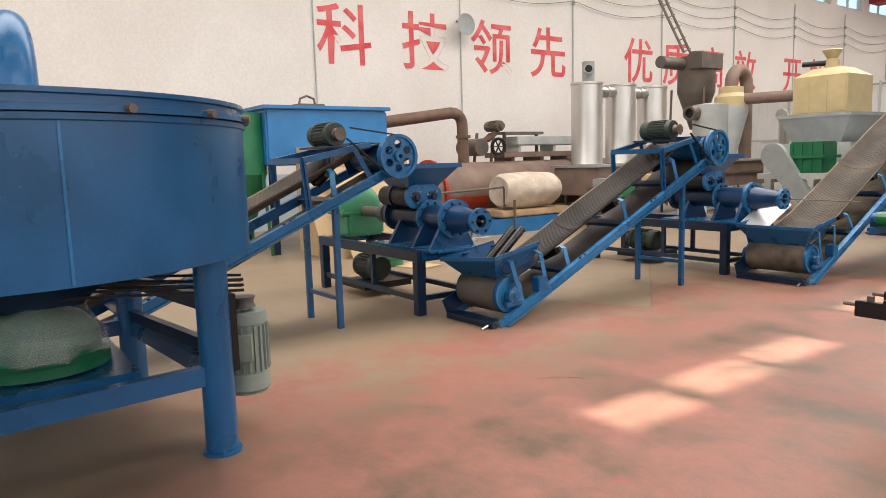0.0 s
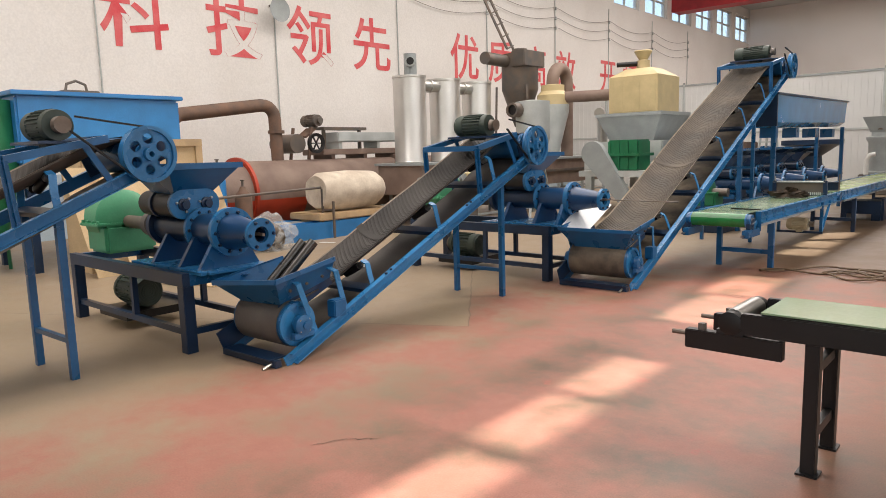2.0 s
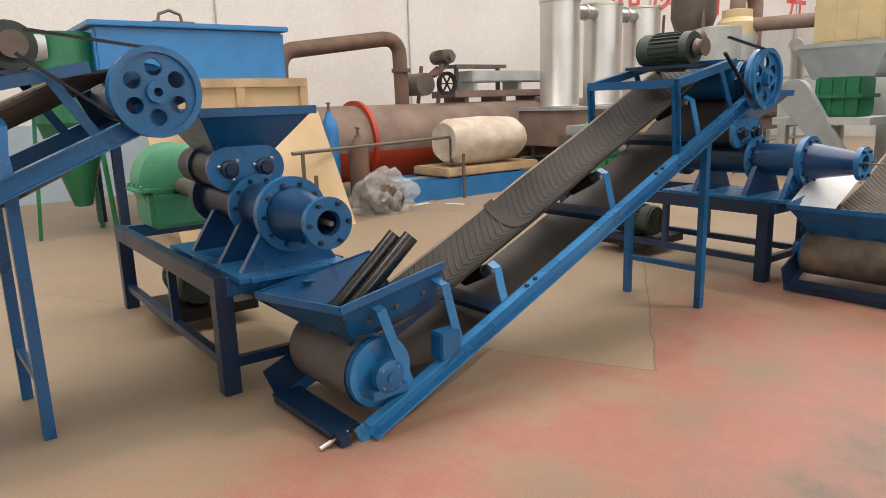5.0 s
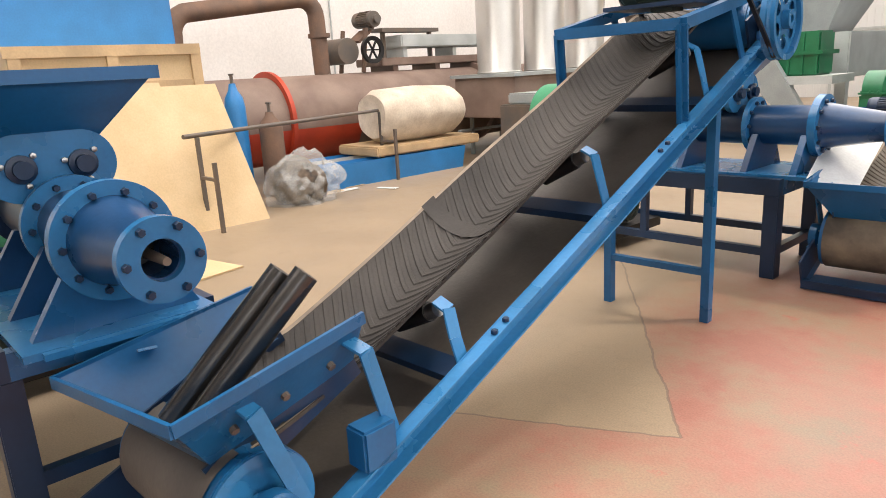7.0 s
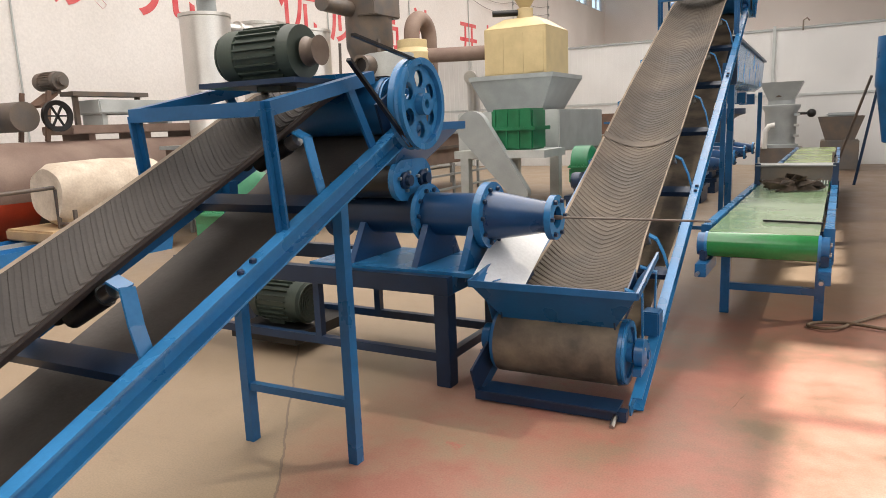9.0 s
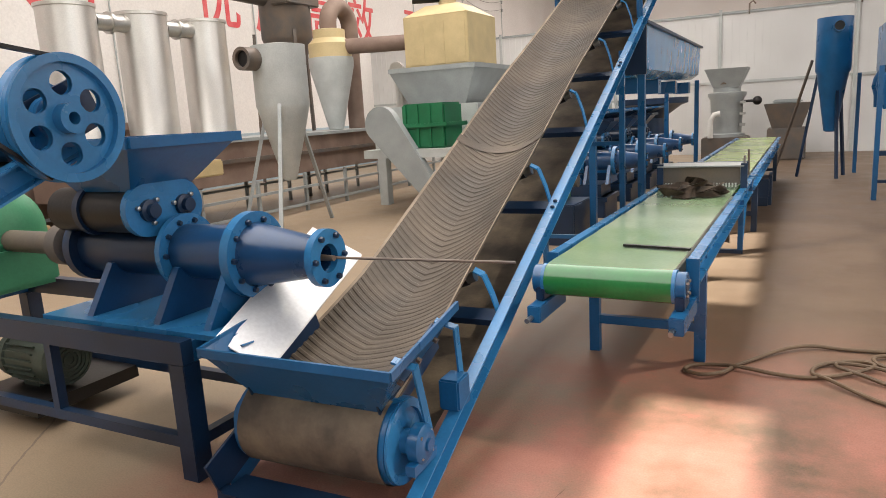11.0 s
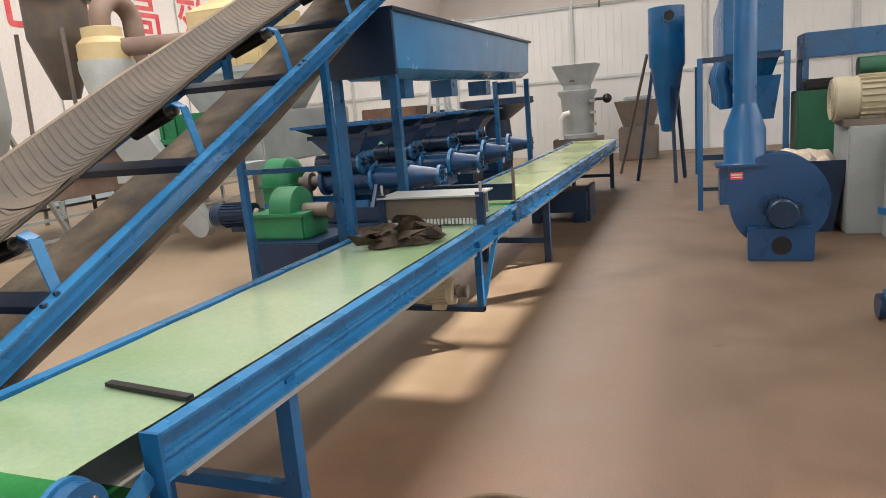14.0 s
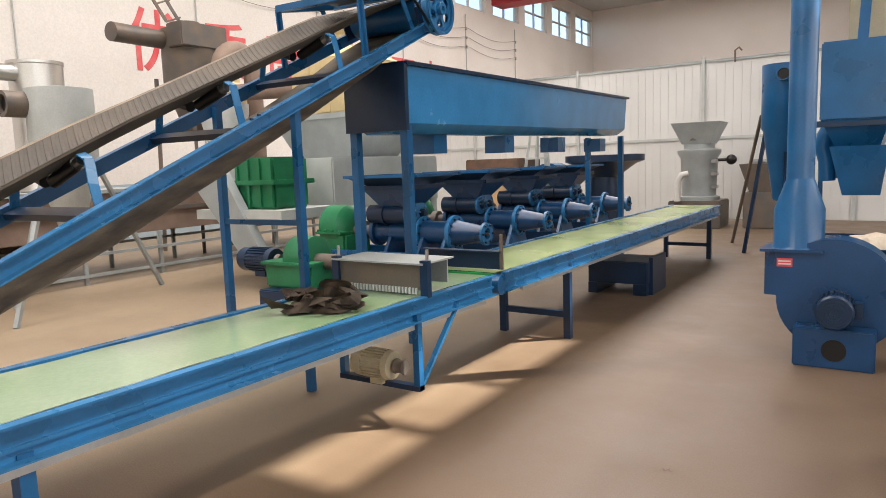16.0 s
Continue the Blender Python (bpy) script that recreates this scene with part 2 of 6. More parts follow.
# ---- mesh helpers ----
def box(bm, a, b, bevel=0.0):
    a, b = Vector(a), Vector(b)
    r = bmesh.ops.create_cube(bm, size=1.0, matrix=Matrix.Translation((a + b) / 2) @ Matrix.Diagonal((*[abs(c) for c in (b - a)], 1)))
    if bevel:
        es = list({e for v in r["verts"] for e in v.link_edges})
        bmesh.ops.bevel(bm, geom=es, offset=bevel, segments=2, affect="EDGES", clamp_overlap=True)
    return bm


def align(p, q):
    d = Vector(q) - Vector(p)
    return Matrix.Translation((Vector(p) + Vector(q)) / 2) @ d.to_track_quat("Z", "Y").to_matrix().to_4x4(), d.length


def beam(bm, p, q, w, h, up=(0, 0, 1)):
    """A square bar from p to q: w across, h along up."""
    p, q, up = Vector(p), Vector(q), Vector(up)
    d = (q - p).normalized()
    side = d.cross(up)
    if side.length < 1e-3:
        side = d.cross(Vector((0, 1, 0)))
    side.normalize()
    u = side.cross(d)
    m = Matrix((side, d, u)).transposed().to_4x4()
    m.translation = (p + q) / 2
    bmesh.ops.create_cube(bm, size=1.0, matrix=m @ Matrix.Diagonal((w, (q - p).length, h, 1)))
    return bm


def angle_iron(bm, p, q, w, up=(0, 0, 1), flip=1, th=0.007):
    """An L section: one leg upright, one lying."""
    p, q, up = Vector(p), Vector(q), Vector(up)
    d = (q - p).normalized()
    side = d.cross(up).normalized() * flip
    u = side.cross(d) * flip
    beam(bm, p, q, th, w, up)
    beam(bm, p + side * w / 2 - u * w / 2, q + side * w / 2 - u * w / 2, w, th, up)
    return bm


def rod(bm, p, q, r, r2=None, seg=20, caps=True):
    m, n = align(p, q)
    bmesh.ops.create_cone(bm, cap_ends=caps, segments=seg, radius1=r, radius2=r if r2 is None else r2, depth=n, matrix=m)
    return bm


def lathe(bm, prof, m=None, seg=40):
    """Turn a profile of (radius, height) round z."""
    m = m or Matrix()
    rings = []
    for r, z in prof:
        rings.append([bm.verts.new(m @ Vector((r * math.cos(2 * math.pi * i / seg), r * math.sin(2 * math.pi * i / seg), z))) for i in range(seg)])
    for a, b in zip(rings, rings[1:]):
        for i in range(seg):
            bm.faces.new((a[i], a[(i + 1) % seg], b[(i + 1) % seg], b[i]))
    if prof[0] == prof[-1]:
        return bm
    for ring, flip in ((rings[0], True), (rings[-1], False)):
        if (Vector(ring[0].co) - Vector(ring[seg // 2].co)).length > 0.004:
            bm.faces.new(ring[::-1] if flip else ring)
    return bm


def pipe(bm, pts, r, seg=14, caps=True):
    """A bent tube along points."""
    pts = [Vector(p) for p in pts]
    rings = []
    side = None
    for i, p in enumerate(pts):
        d = (pts[min(i + 1, len(pts) - 1)] - pts[max(i - 1, 0)]).normalized()
        if side is None:
            side = d.orthogonal().normalized()
        side = (side - d * side.dot(d)).normalized()
        u = d.cross(side)
        rings.append([bm.verts.new(p + (side * math.cos(2 * math.pi * k / seg) + u * math.sin(2 * math.pi * k / seg)) * r) for k in range(seg)])
    for a, b in zip(rings, rings[1:]):
        for k in range(seg):
            bm.faces.new((a[k], a[(k + 1) % seg], b[(k + 1) % seg], b[k]))
    if caps:
        bm.faces.new(rings[0][::-1])
        bm.faces.new(rings[-1])
    return bm


def frustum(bm, a0, b0, z0, a1, b1, z1, th=0.0):
    """A four-sided funnel from the rectangle a0-b0 at z0 to a1-b1 at z1, open at both ends, with wall thickness."""
    def ring(a, b, z, o):
        return [bm.verts.new(v) for v in ((a[0] - o, a[1] - o, z), (b[0] + o, a[1] - o, z), (b[0] + o, b[1] + o, z), (a[0] - o, b[1] + o, z))]
    lo, hi = ring(a0, b0, z0, 0), ring(a1, b1, z1, 0)
    li, hi2 = ring(a0, b0, z0 + 0.002, -th), ring(a1, b1, z1, -th)
    for i in range(4):
        j = (i + 1) % 4
        bm.faces.new((lo[i], lo[j], hi[j], hi[i]))
        bm.faces.new((li[j], li[i], hi2[i], hi2[j]))
        bm.faces.new((hi[i], hi[j], hi2[j], hi2[i]))
        bm.faces.new((lo[j], lo[i], li[i], li[j]))
    return bm


def arc(c, r, a0, a1, n, plane="yz"):
    pts = []
    for i in range(n + 1):
        a = radians(a0 + (a1 - a0) * i / n)
        u, v = r * math.cos(a), r * math.sin(a)
        pts.append(Vector(c) + Vector({"yz": (0, u, v), "xz": (u, 0, v), "xy": (u, v, 0)}[plane]))
    return pts


def finish(name, bm, material, smooth=True):
    bmesh.ops.recalc_face_normals(bm, faces=bm.faces)
    me = bpy.data.meshes.new(name)
    bm.to_mesh(me)
    bm.free()
    me.materials.append(material)
    if smooth:
        for p in me.polygons:
            p.use_smooth = True
        me.set_sharp_from_angle(angle=radians(35))
    return new(name, me)


def part(name, bm, material, parent, label=""):
    ob = finish(name, bm, material)
    ob.parent = parent
    if label:
        ob["label"] = label
    return ob


def thing(name, m, label, category, group=""):
    ob = new(name)
    ob.matrix_basis = m
    ob.empty_display_size = 0.1
    return tagged(ob, label, category, group)


def single(name, bm, material, label, category, group="", m=None):
    ob = finish(name, bm, material)
    if m is not None:
        ob.matrix_basis = m
    return tagged(ob, label, category, group)


def structure(name, bm, material, label, category):
    return tagged(finish(name, bm, material, False), label, category, kind="structure")


B = bmesh.new
XAX = Matrix.Rotation(radians(90), 4, "Y")      # turns z to x


def along_x(x, y, z):
    return Matrix.Translation((x, y, z)) @ XAX


# ---- the hall ----
W, E, S, N = -14.5, 12.0, -9.0, 47.0
bm = B()
box(bm, (W - 0.3, S - 0.3, -0.2), (E + 0.3, N + 0.3, 0.0))
structure("floor", bm, FLOOR, "tan concrete floor with worn red paint", "floor")

WIN = [(29.5 + 3.0 * i, 31.9 + 3.0 * i) for i in range(6)]
bm = B()
box(bm, (W - 0.3, S, 0), (W, N, 7.5))
box(bm, (W - 0.3, S, 9.0), (W, N, ROOF_Z))
ys = [S] + [v for w in WIN for v in w] + [N]
for a, b in zip(ys[::2], ys[1::2]):
    box(bm, (W - 0.3, a, 7.5), (W, b, 9.0))
structure("wall_west", bm, PLASTER, "tall white plastered factory wall with red slogan", "wall")
bm = B()
box(bm, (W, S, 0), (W + 0.012, N, 1.25))
structure("wainscot_west", bm, WAINS, "pale blue painted wainscot band", "wall")
for i, (a, b) in enumerate(WIN):
    w = tagged(new("window_%d" % (i + 1)), "white framed high window with daylight behind", "window", kind="structure")
    bm = B()
    for z0, z1 in ((7.5, 7.58), (8.2, 8.26), (8.92, 9.0)):
        box(bm, (W - 0.2, a, z0), (W - 0.1, b, z1))
    for y in (a, (a + b) / 2 - 0.03, b - 0.07):
        box(bm, (W - 0.195, y, 7.58), (W - 0.105, y + 0.07, 8.92))
    part("window_frame", bm, WHITE, w)
    bm = B()
    box(bm, (W - 0.155, a, 7.52), (W - 0.145, b, 8.98))
    g = part("pane", bm, GLASS, w)
    g.visible_shadow = False

bm = B()
box(bm, (W, N, 0), (E, N + 0.3, ROOF_Z))
structure("wall_north", bm, PLASTER, "white plastered end wall of the hall", "wall")
# Unseen wall; its openings are added, and closed beyond y 11.2, to steer daylight.
bm = B()
box(bm, (E, S, 0), (E + 0.3, N, 4.0))
box(bm, (E, S, 6.4), (E + 0.3, N, ROOF_Z))
box(bm, (E, 11.2, 4.0), (E + 0.3, N, 6.4))
for i in range(6):
    box(bm, (E, S + i * 4.0 - 0.2, 4.0), (E + 0.3, S + i * 4.0 + 0.2, 6.4))
structure("wall_east", bm, PLASTER, "unseen white plastered side wall with openings added for daylight", "wall")
# Unseen wall; the gate is added to let daylight in.
bm = B()
box(bm, (W, S - 0.3, 0), (-4.0, S, ROOF_Z))
box(bm, (6.0, S - 0.3, 0), (E, S, ROOF_Z))
box(bm, (-4.0, S - 0.3, 5.0), (6.0, S, ROOF_Z))
structure("wall_south", bm, PLASTER, "unseen white plastered wall with a wide gate added for daylight", "wall")

# unseen roof, closed but for narrow gaps laid out to throw the sun patches
SUNX, SUNY = 14 / 20.0, 12 / 20.0
GAPS = [(3.8, 4.45, -2.30), (4.58, 5.4, -2.36), (5.5, 6.3, -2.40), (7.5, 8.7, -2.66), (8.78, 9.9, -2.74), (11.7, 12.4, -2.80), (12.52, 13.3, -2.82), (13.4, 14.6, -2.84)]
gx0, gx1 = 3.2, 5.2
# unseen translucent sheet added round the gaps, passing part of the sun
RL = (1.9, 7.6, 6.6, 16.4)
PZ = ROOF_Z + 0.06
STRIP_END = 21.0
bm = B()
box(bm, (W - 0.3, S - 0.3, ROOF_Z), (RL[0], N + 0.3, PZ))
box(bm, (RL[2], S - 0.3, ROOF_Z), (E + 0.3, N + 0.3, PZ))
box(bm, (RL[0], S - 0.3, ROOF_Z), (RL[2], RL[1], PZ))
rooflight = B()
box(rooflight, (RL[0], RL[1], ROOF_Z + 0.02), (gx0, RL[3], ROOF_Z + 0.03))
box(rooflight, (gx1, RL[1], ROOF_Z + 0.02), (RL[2], RL[3], ROOF_Z + 0.03))
box(bm, (RL[0], RL[3], ROOF_Z), (gx0, N + 0.3, PZ))
box(bm, (gx1, RL[3], ROOF_Z), (RL[2], N + 0.3, PZ))


def roof_strip(x0, y0, x1, y1):
    """Rooflight up to its end, sheet beyond."""
    if y0 < STRIP_END:
        box(rooflight, (x0, y0, ROOF_Z + 0.02), (x1, min(y1, STRIP_END), ROOF_Z + 0.03))
    if y1 > STRIP_END:
        box(bm, (x0, max(y0, STRIP_END), ROOF_Z), (x1, y1, PZ))


last = RL[1]
for a, b_, gx in GAPS:
    gx += SUNX * ROOF_Z
    a, b_ = a + SUNY * ROOF_Z, b_ + SUNY * ROOF_Z
    roof_strip(gx0, last, gx1, a)
    roof_strip(gx0, a, gx - 0.02, b_)
    roof_strip(gx + (0.34 if a < 12 else 0.52 if a < 16.7 else 0.42), a, gx1, b_)
    last = b_
roof_strip(gx0, last, gx1, N + 0.3)
structure("rooflight", rooflight, FIBRE, "unseen translucent fibreglass sheet added to the roof to thin the sun", "roof")
structure("ceiling", bm, ROOFM, "unseen grey sheet roof, gapped to throw the sun patches", "roof")

bm = B()
box(bm, (W, 35.4, 7.9), (E, 36.0, 8.7))
box(bm, (W + 0.1, 35.25, 7.84), (E - 0.1, 36.15, 7.9))
box(bm, (W + 0.1, 35.25, 8.7), (E - 0.1, 36.15, 8.76))
single("crane_girder", bm, GIRDER, "red painted overhead crane girder under the roof", "crane")

# partition of ribbed white sheet across the hall
part_wall = tagged(new("wall_partition"), "white ribbed sheet metal partition with steel posts", "wall", kind="structure")
PY = 26.0
bm = B()
n = 150
x0 = W
for i in range(n):
    a, b = x0 + i * (E - W) / n, x0 + (i + 1) * (E - W) / n
    box(bm, (a, PY, 0), (b, PY + 0.02, 3.5))
    box(bm, (a + 0.005, PY - 0.012, 0.02), (a + 0.035, PY, 3.48))
part("sheet", bm, PANEL, part_wall)
bm = B()
box(bm, (W, PY - 0.03, 3.5), (E, PY + 0.05, 3.56))
part("top_rail", bm, GREYM, part_wall)
bm = B()
box(bm, (W, PY - 0.035, 1.80), (E, PY - 0.012, 1.86))
part("middle_rail", bm, LGREY, part_wall)
for i in range(9):
    bm = B()
    x = -13.0 + i * 3.0
    box(bm, (x, PY - 0.06, 0), (x + 0.07, PY - 0.036, 3.62))
    part("post", bm, LGREY, part_wall)
for x in (-3.3, -0.9):
    bm = B()
    pipe(bm, [(x, PY - 0.08, 3.45), (x, PY - 0.08, 3.7), (x + 0.08, PY - 0.08, 3.76), (x + 0.14, PY - 0.08, 3.68)], 0.02)
    part("hook", bm, DGREY, part_wall)

# slogan on the west wall
SLOGAN = [("科", 8.8), ("技", 11.1), ("领", 13.28), ("先", 15.4), ("优", 19.45), ("质", 21.4), ("高", 23.5), ("效", 25.6), ("开", 29.0), ("拓", 31.1)]
for ch, y in SLOGAN:
    cu = bpy.data.curves.new("letter", "FONT")
    cu.body = ch
    cu.size = 1.5
    cu.align_x, cu.align_y = "CENTER", "CENTER"
    cu.extrude = 0.004
    cu.offset = 0.012
    ob = new("letter", cu)
    ob.matrix_basis = Matrix.Translation((W + 0.008, y, 4.35)) @ Matrix(((0, 0, 1, 0), (1, 0, 0, 0), (0, 1, 0, 0), (0, 0, 0, 1)))
    dg = bpy.context.evaluated_depsgraph_get()
    me = bpy.data.meshes.new_from_object(ob.evaluated_get(dg))
    mw = ob.matrix_basis.copy()
    bpy.data.objects.remove(ob)
    me.materials.clear()
    me.materials.append(LETTER)
    ob = new("letter", me)
    ob.matrix_basis = mw
    tagged(ob, "red painted Chinese character on the white wall", "lettering", "slogan on the wall")

# thin conduits down the west wall, with wires between insulators
for y in (8.0, 12.2, 16.4, 20.6, 24.8, 29.0, 33.2, 37.4):
    c = thing("conduit", pose(W, y, 0), "thin grey conduit on the white wall", "conduit", "conduits on the wall")
    bm = B()
    rod(bm, (0.03, 0, 1.3), (0.03, 0, 7.2), 0.017, seg=8)
    part("pipe", bm, LGREY, c)
    for k in range(3):
        bm = B()
        lathe(bm, [(0.03, 0), (0.05, 0.03), (0.03, 0.06), (0.05, 0.09), (0.02, 0.12)], Matrix.Translation((0.06, 0, 5.9 + k * 0.35)), 10)
        part("insulator", bm, LGREY, c)
for k in range(3):
    bm = B()
    pts = []
    for i in range(64):
        y = 12.2 + 25.2 * i / 63
        pts.append((W + 0.08, y, 6.0 + k * 0.35 - 0.25 * math.sin(math.pi * ((y - 12.2) % 4.2) / 4.2)))
    pipe(bm, pts, 0.008, 6)
    single("wire", bm, DGREY, "thin dark wire strung along the white wall", "cable", "wires on the wall")
lamp = thing("wall_floodlight", pose(W, 12.1, 4.9), "round grey floodlight on a wall bracket", "lamp")
bm = B()
lathe(bm, [(0.05, -0.18), (0.12, -0.1), (0.26, 0.05), (0.28, 0.07), (0.25, 0.06)], along_x(0.35, 0, 0), 24)
part("shade", bm, GREYM, lamp)
bm = B()
pipe(bm, [(0.0, 0, 0.15), (0.12, 0, 0.12), (0.2, 0, 0)], 0.025, 8)
part("bracket", bm, DGREY, lamp)


# ---- machine parts ----
def motor(m, parent, r, length, body, name="motor"):
    """A finned electric motor along local z of m; fan cover at the lower end."""
    b = B()
    lathe(b, [(r * 0.8, 0), (r * 0.93, 0.02), (r * 0.93, length * 0.25), (r * 0.86, length * 0.26), (r * 0.86, length * 0.85), (r * 0.95, length * 0.86), (r * 0.9, length), (r * 0.3, length)], m, 28)
    for i in range(22):
        a = 2 * math.pi * i / 22
        d = Vector((math.cos(a), math.sin(a), 0))
        mm = m @ Matrix.Translation(d * r * 0.9 + Vector((0, 0, length * 0.55))) @ Matrix.Rotation(a, 4, "Z")
        bmesh.ops.create_cube(b, size=1.0, matrix=mm @ Matrix.Diagonal((r * 0.16, 0.006, length * 0.56, 1)))
    o = part(name, b, body, parent)
    b = B()
    bmesh.ops.create_cube(b, size=1.0, matrix=m @ Matrix.Translation((r * 0.95, 0, length * 0.6)) @ Matrix.Diagonal((r * 0.6, r * 0.9, length * 0.32, 1)))
    part("terminal_box", b, body, o)
    b = B()
    for k in range(5):
        lathe(b, [(r * (0.16 + 0.15 * k), -0.006), (r * (0.24 + 0.15 * k), -0.006), (r * (0.24 + 0.15 * k), 0.002), (r * (0.16 + 0.15 * k), 0.002), (r * (0.16 + 0.15 * k), -0.006)], m, 24)
    part("fan_grille", b, body, o)
    b = B()
    rod(b, m @ Vector((0, 0, length)), m @ Vector((0, 0, length + r * 0.6)), r * 0.16)
    part("shaft", b, STEEL, o)
    b = B()
    lathe(b, [(r * 0.5, 0), (r * 0.42, 0.02), (r * 0.42, 0.04), (r * 0.5, 0.06)], m @ Matrix.Translation((0, 0, length + 0.02)), 20)
    part("pulley", b, DGREY, o)
    return o


def spoked_wheel(m, parent, r, w=0.07):
    """A solid pulley disc with six round holes."""
    b = B()
    seg = 60
    holes = 6
    lathe(b, [(r * 0.86, -w / 2), (r, -w / 2), (r * 0.97, -w / 6), (r, 0), (r * 0.97, w / 6), (r, w / 2), (r * 0.86, w / 2), (r * 0.86, -w / 2)], m, seg)
    lathe(b, [(r * 0.24, -w / 2), (r * 0.24, w / 2 + 0.015), (r * 0.1, w / 2 + 0.015), (r * 0.1, -w / 2)], m, 24)
    # web as rings of faces round each hole
    rh, rc = r * 0.19, r * 0.55
    for z in (-0.008, 0.012):
        for k in range(holes):
            a0 = 2 * math.pi * (k - 0.5) / holes
            a1 = 2 * math.pi * (k + 0.5) / holes
            outer, inner = [], []
            steps = 8
            path = [(r * 0.87, a0 + (a1 - a0) * i / steps) for i in range(steps + 1)] + [(r * 0.87 + (r * 0.23 - r * 0.87) * i / steps, a1) for i in range(1, steps)] \
                + [(r * 0.23, a1 + (a0 - a1) * i / steps) for i in range(steps + 1)] + [(r * 0.23 + (r * 0.87 - r * 0.23) * i / steps, a0) for i in range(1, steps)]
            c = Vector((rc * math.cos((a0 + a1) / 2), rc * math.sin((a0 + a1) / 2), 0))
            for rr, a in path:
                p = Vector((rr * math.cos(a), rr * math.sin(a), 0))
                d = (p - c).normalized()
                outer.append(b.verts.new(m @ (p + Vector((0, 0, z)))))
                inner.append(b.verts.new(m @ (c + d * rh + Vector((0, 0, z)))))
            for i in range(len(path)):
                j = (i + 1) % len(path)
                b.faces.new((outer[i], outer[j], inner[j], inner[i]))
    return part("pulley_wheel", b, LBLUE, parent, "light blue pulley wheel with six round holes")


def bolts(parent, m, radius, n, r=0.013, h=0.02, material=None):
    for i in range(n):
        a = 2 * math.pi * (i + 0.5) / n
        b = B()
        lathe(b, [(r, 0), (r, h * 0.7), (r * 0.8, h)], m @ Matrix.Translation((radius * math.cos(a), radius * math.sin(a), 0)), 6)
        part("bolt", b, material or NAVY, parent)


def inclined_conveyor(name, m, L, width, legs, label, hop=(0.02, 0.62), hop_x=None, dusty=False, flap=False, SLOPE=0.425):
    """An inclined trough belt conveyor. Local: the right rail's foot at the origin, y forward, x to the left is negative."""
    t = thing(name, m, label, "conveyor", "inclined conveyors")
    ca = math.cos(math.atan(SLOPE))

    def rail_z(y):
        return 0.022 + SLOPE * y
    up = Vector((0, -SLOPE, 1)).normalized()
    for nm, x, fl in (("right_rail", 0.0, -1), ("left_rail", -width, 1)):
        b = B()
        beam(b, (x, 0.08, rail_z(0.08) - 0.03), (x, L + 0.1, rail_z(L + 0.1) - 0.03), 0.008, 0.085, up)
        for o in (-0.0385, 0.0385):
            beam(b, Vector((x - fl * 0.025, 0.13, rail_z(0.13) - 0.03)) + up * o, Vector((x - fl * 0.025, L + 0.1, rail_z(L + 0.1) - 0.03)) + up * o, 0.05, 0.008, up)
        # Right rail takes the paler blue, its side light put into the colour.
        part(nm, b, LBLUE if x == 0 else BLUE, t)
    for y in (L * 0.33, L * 0.66):
        for k in range(2):
            b = B()
            lathe(b, [(0.013, 0), (0.013, 0.012), (0.007, 0.016)], Matrix.Translation((0.03, y + 0.06 * k, rail_z(y + 0.06 * k) + 0.016)), 6)
            part("rail_bolt", b, NAVY, t)
    # tail and head frames
    b = B()
    beam(b, (-width, 0.02, 0.03), (0, 0.02, 0.03), 0.05, 0.05)
    part("foot_bar", b, NAVY, t)
    rt = 0.165
    ty, tz = 0.24, 0.27
    hy, hz = L, rail_z(L) + 0.073
    rh = 0.13
    xl, xr = -width + 0.07, -0.07
    belt_m = DUSTY if dusty else RUBBER
    # troughed carrying belt
    NX, NY = 14, 64
    b = B()

    def top(u, v):
        y = ty + (hy - ty) * v
        base = tz + rt + (hz + rh - tz - rt) * v
        blendv = min(1.0, v * 7, (1 - v) * 9)
        s = 2 * u - 1
        carried = rail_z(y) + 0.205 + min(0.09, 0.035 * (y - 0.7)) + 0.10 * (s * s - 1)
        z = base + blendv * (carried - base)
        return Vector((xl + 0.01 * blendv + (xr - xl - 0.07 * blendv) * u, y, z + 0.004 * math.sin(17 * v + 5 * u)))
    grid = [[b.verts.new(top(i / NX, j / NY)) for i in range(NX + 1)] for j in range(NY + 1)]
    low = [[b.verts.new(top(i / NX, j / NY) - up * 0.012) for i in range(NX + 1)] for j in range(NY + 1)]
    for j in range(NY):
        for i in range(NX):
            b.faces.new((grid[j][i], grid[j][i + 1], grid[j + 1][i + 1], grid[j + 1][i]))
            b.faces.new((low[j][i], low[j + 1][i], low[j + 1][i + 1], low[j][i + 1]))
        b.faces.new((grid[j][0], grid[j + 1][0], low[j + 1][0], low[j][0]))
        b.faces.new((grid[j][NX], low[j][NX], low[j + 1][NX], grid[j + 1][NX]))
    part("carrying_belt", b, belt_m, t, "black rubber trough belt with chevron ribs")
    # chevron ribs
    b = B()
    step = 0.043 / (hy - ty)
    v = 0.02
    rng = random.Random(5)
    while v < 0.985:
        K = 12
        ring = []
        for k in range(K + 1):
            u = 0.03 + 0.94 * k / K
            vv = v + (-0.06 + 0.13 * abs(2 * u - 1) ** 1.1) / (hy - ty)
            if not 0.004 < vv < 0.99:
                ring.append(None)
                continue
            p = top(u, vv)
            w = Vector((0, 0.0125, 0.0125 * SLOPE))
            hgt = up * (0.0035 + rng.uniform(0, 0.002))
            ring.append([b.verts.new(q) for q in (p - w, p - w * 0.55 + hgt, p + w * 0.55 + hgt, p + w)])
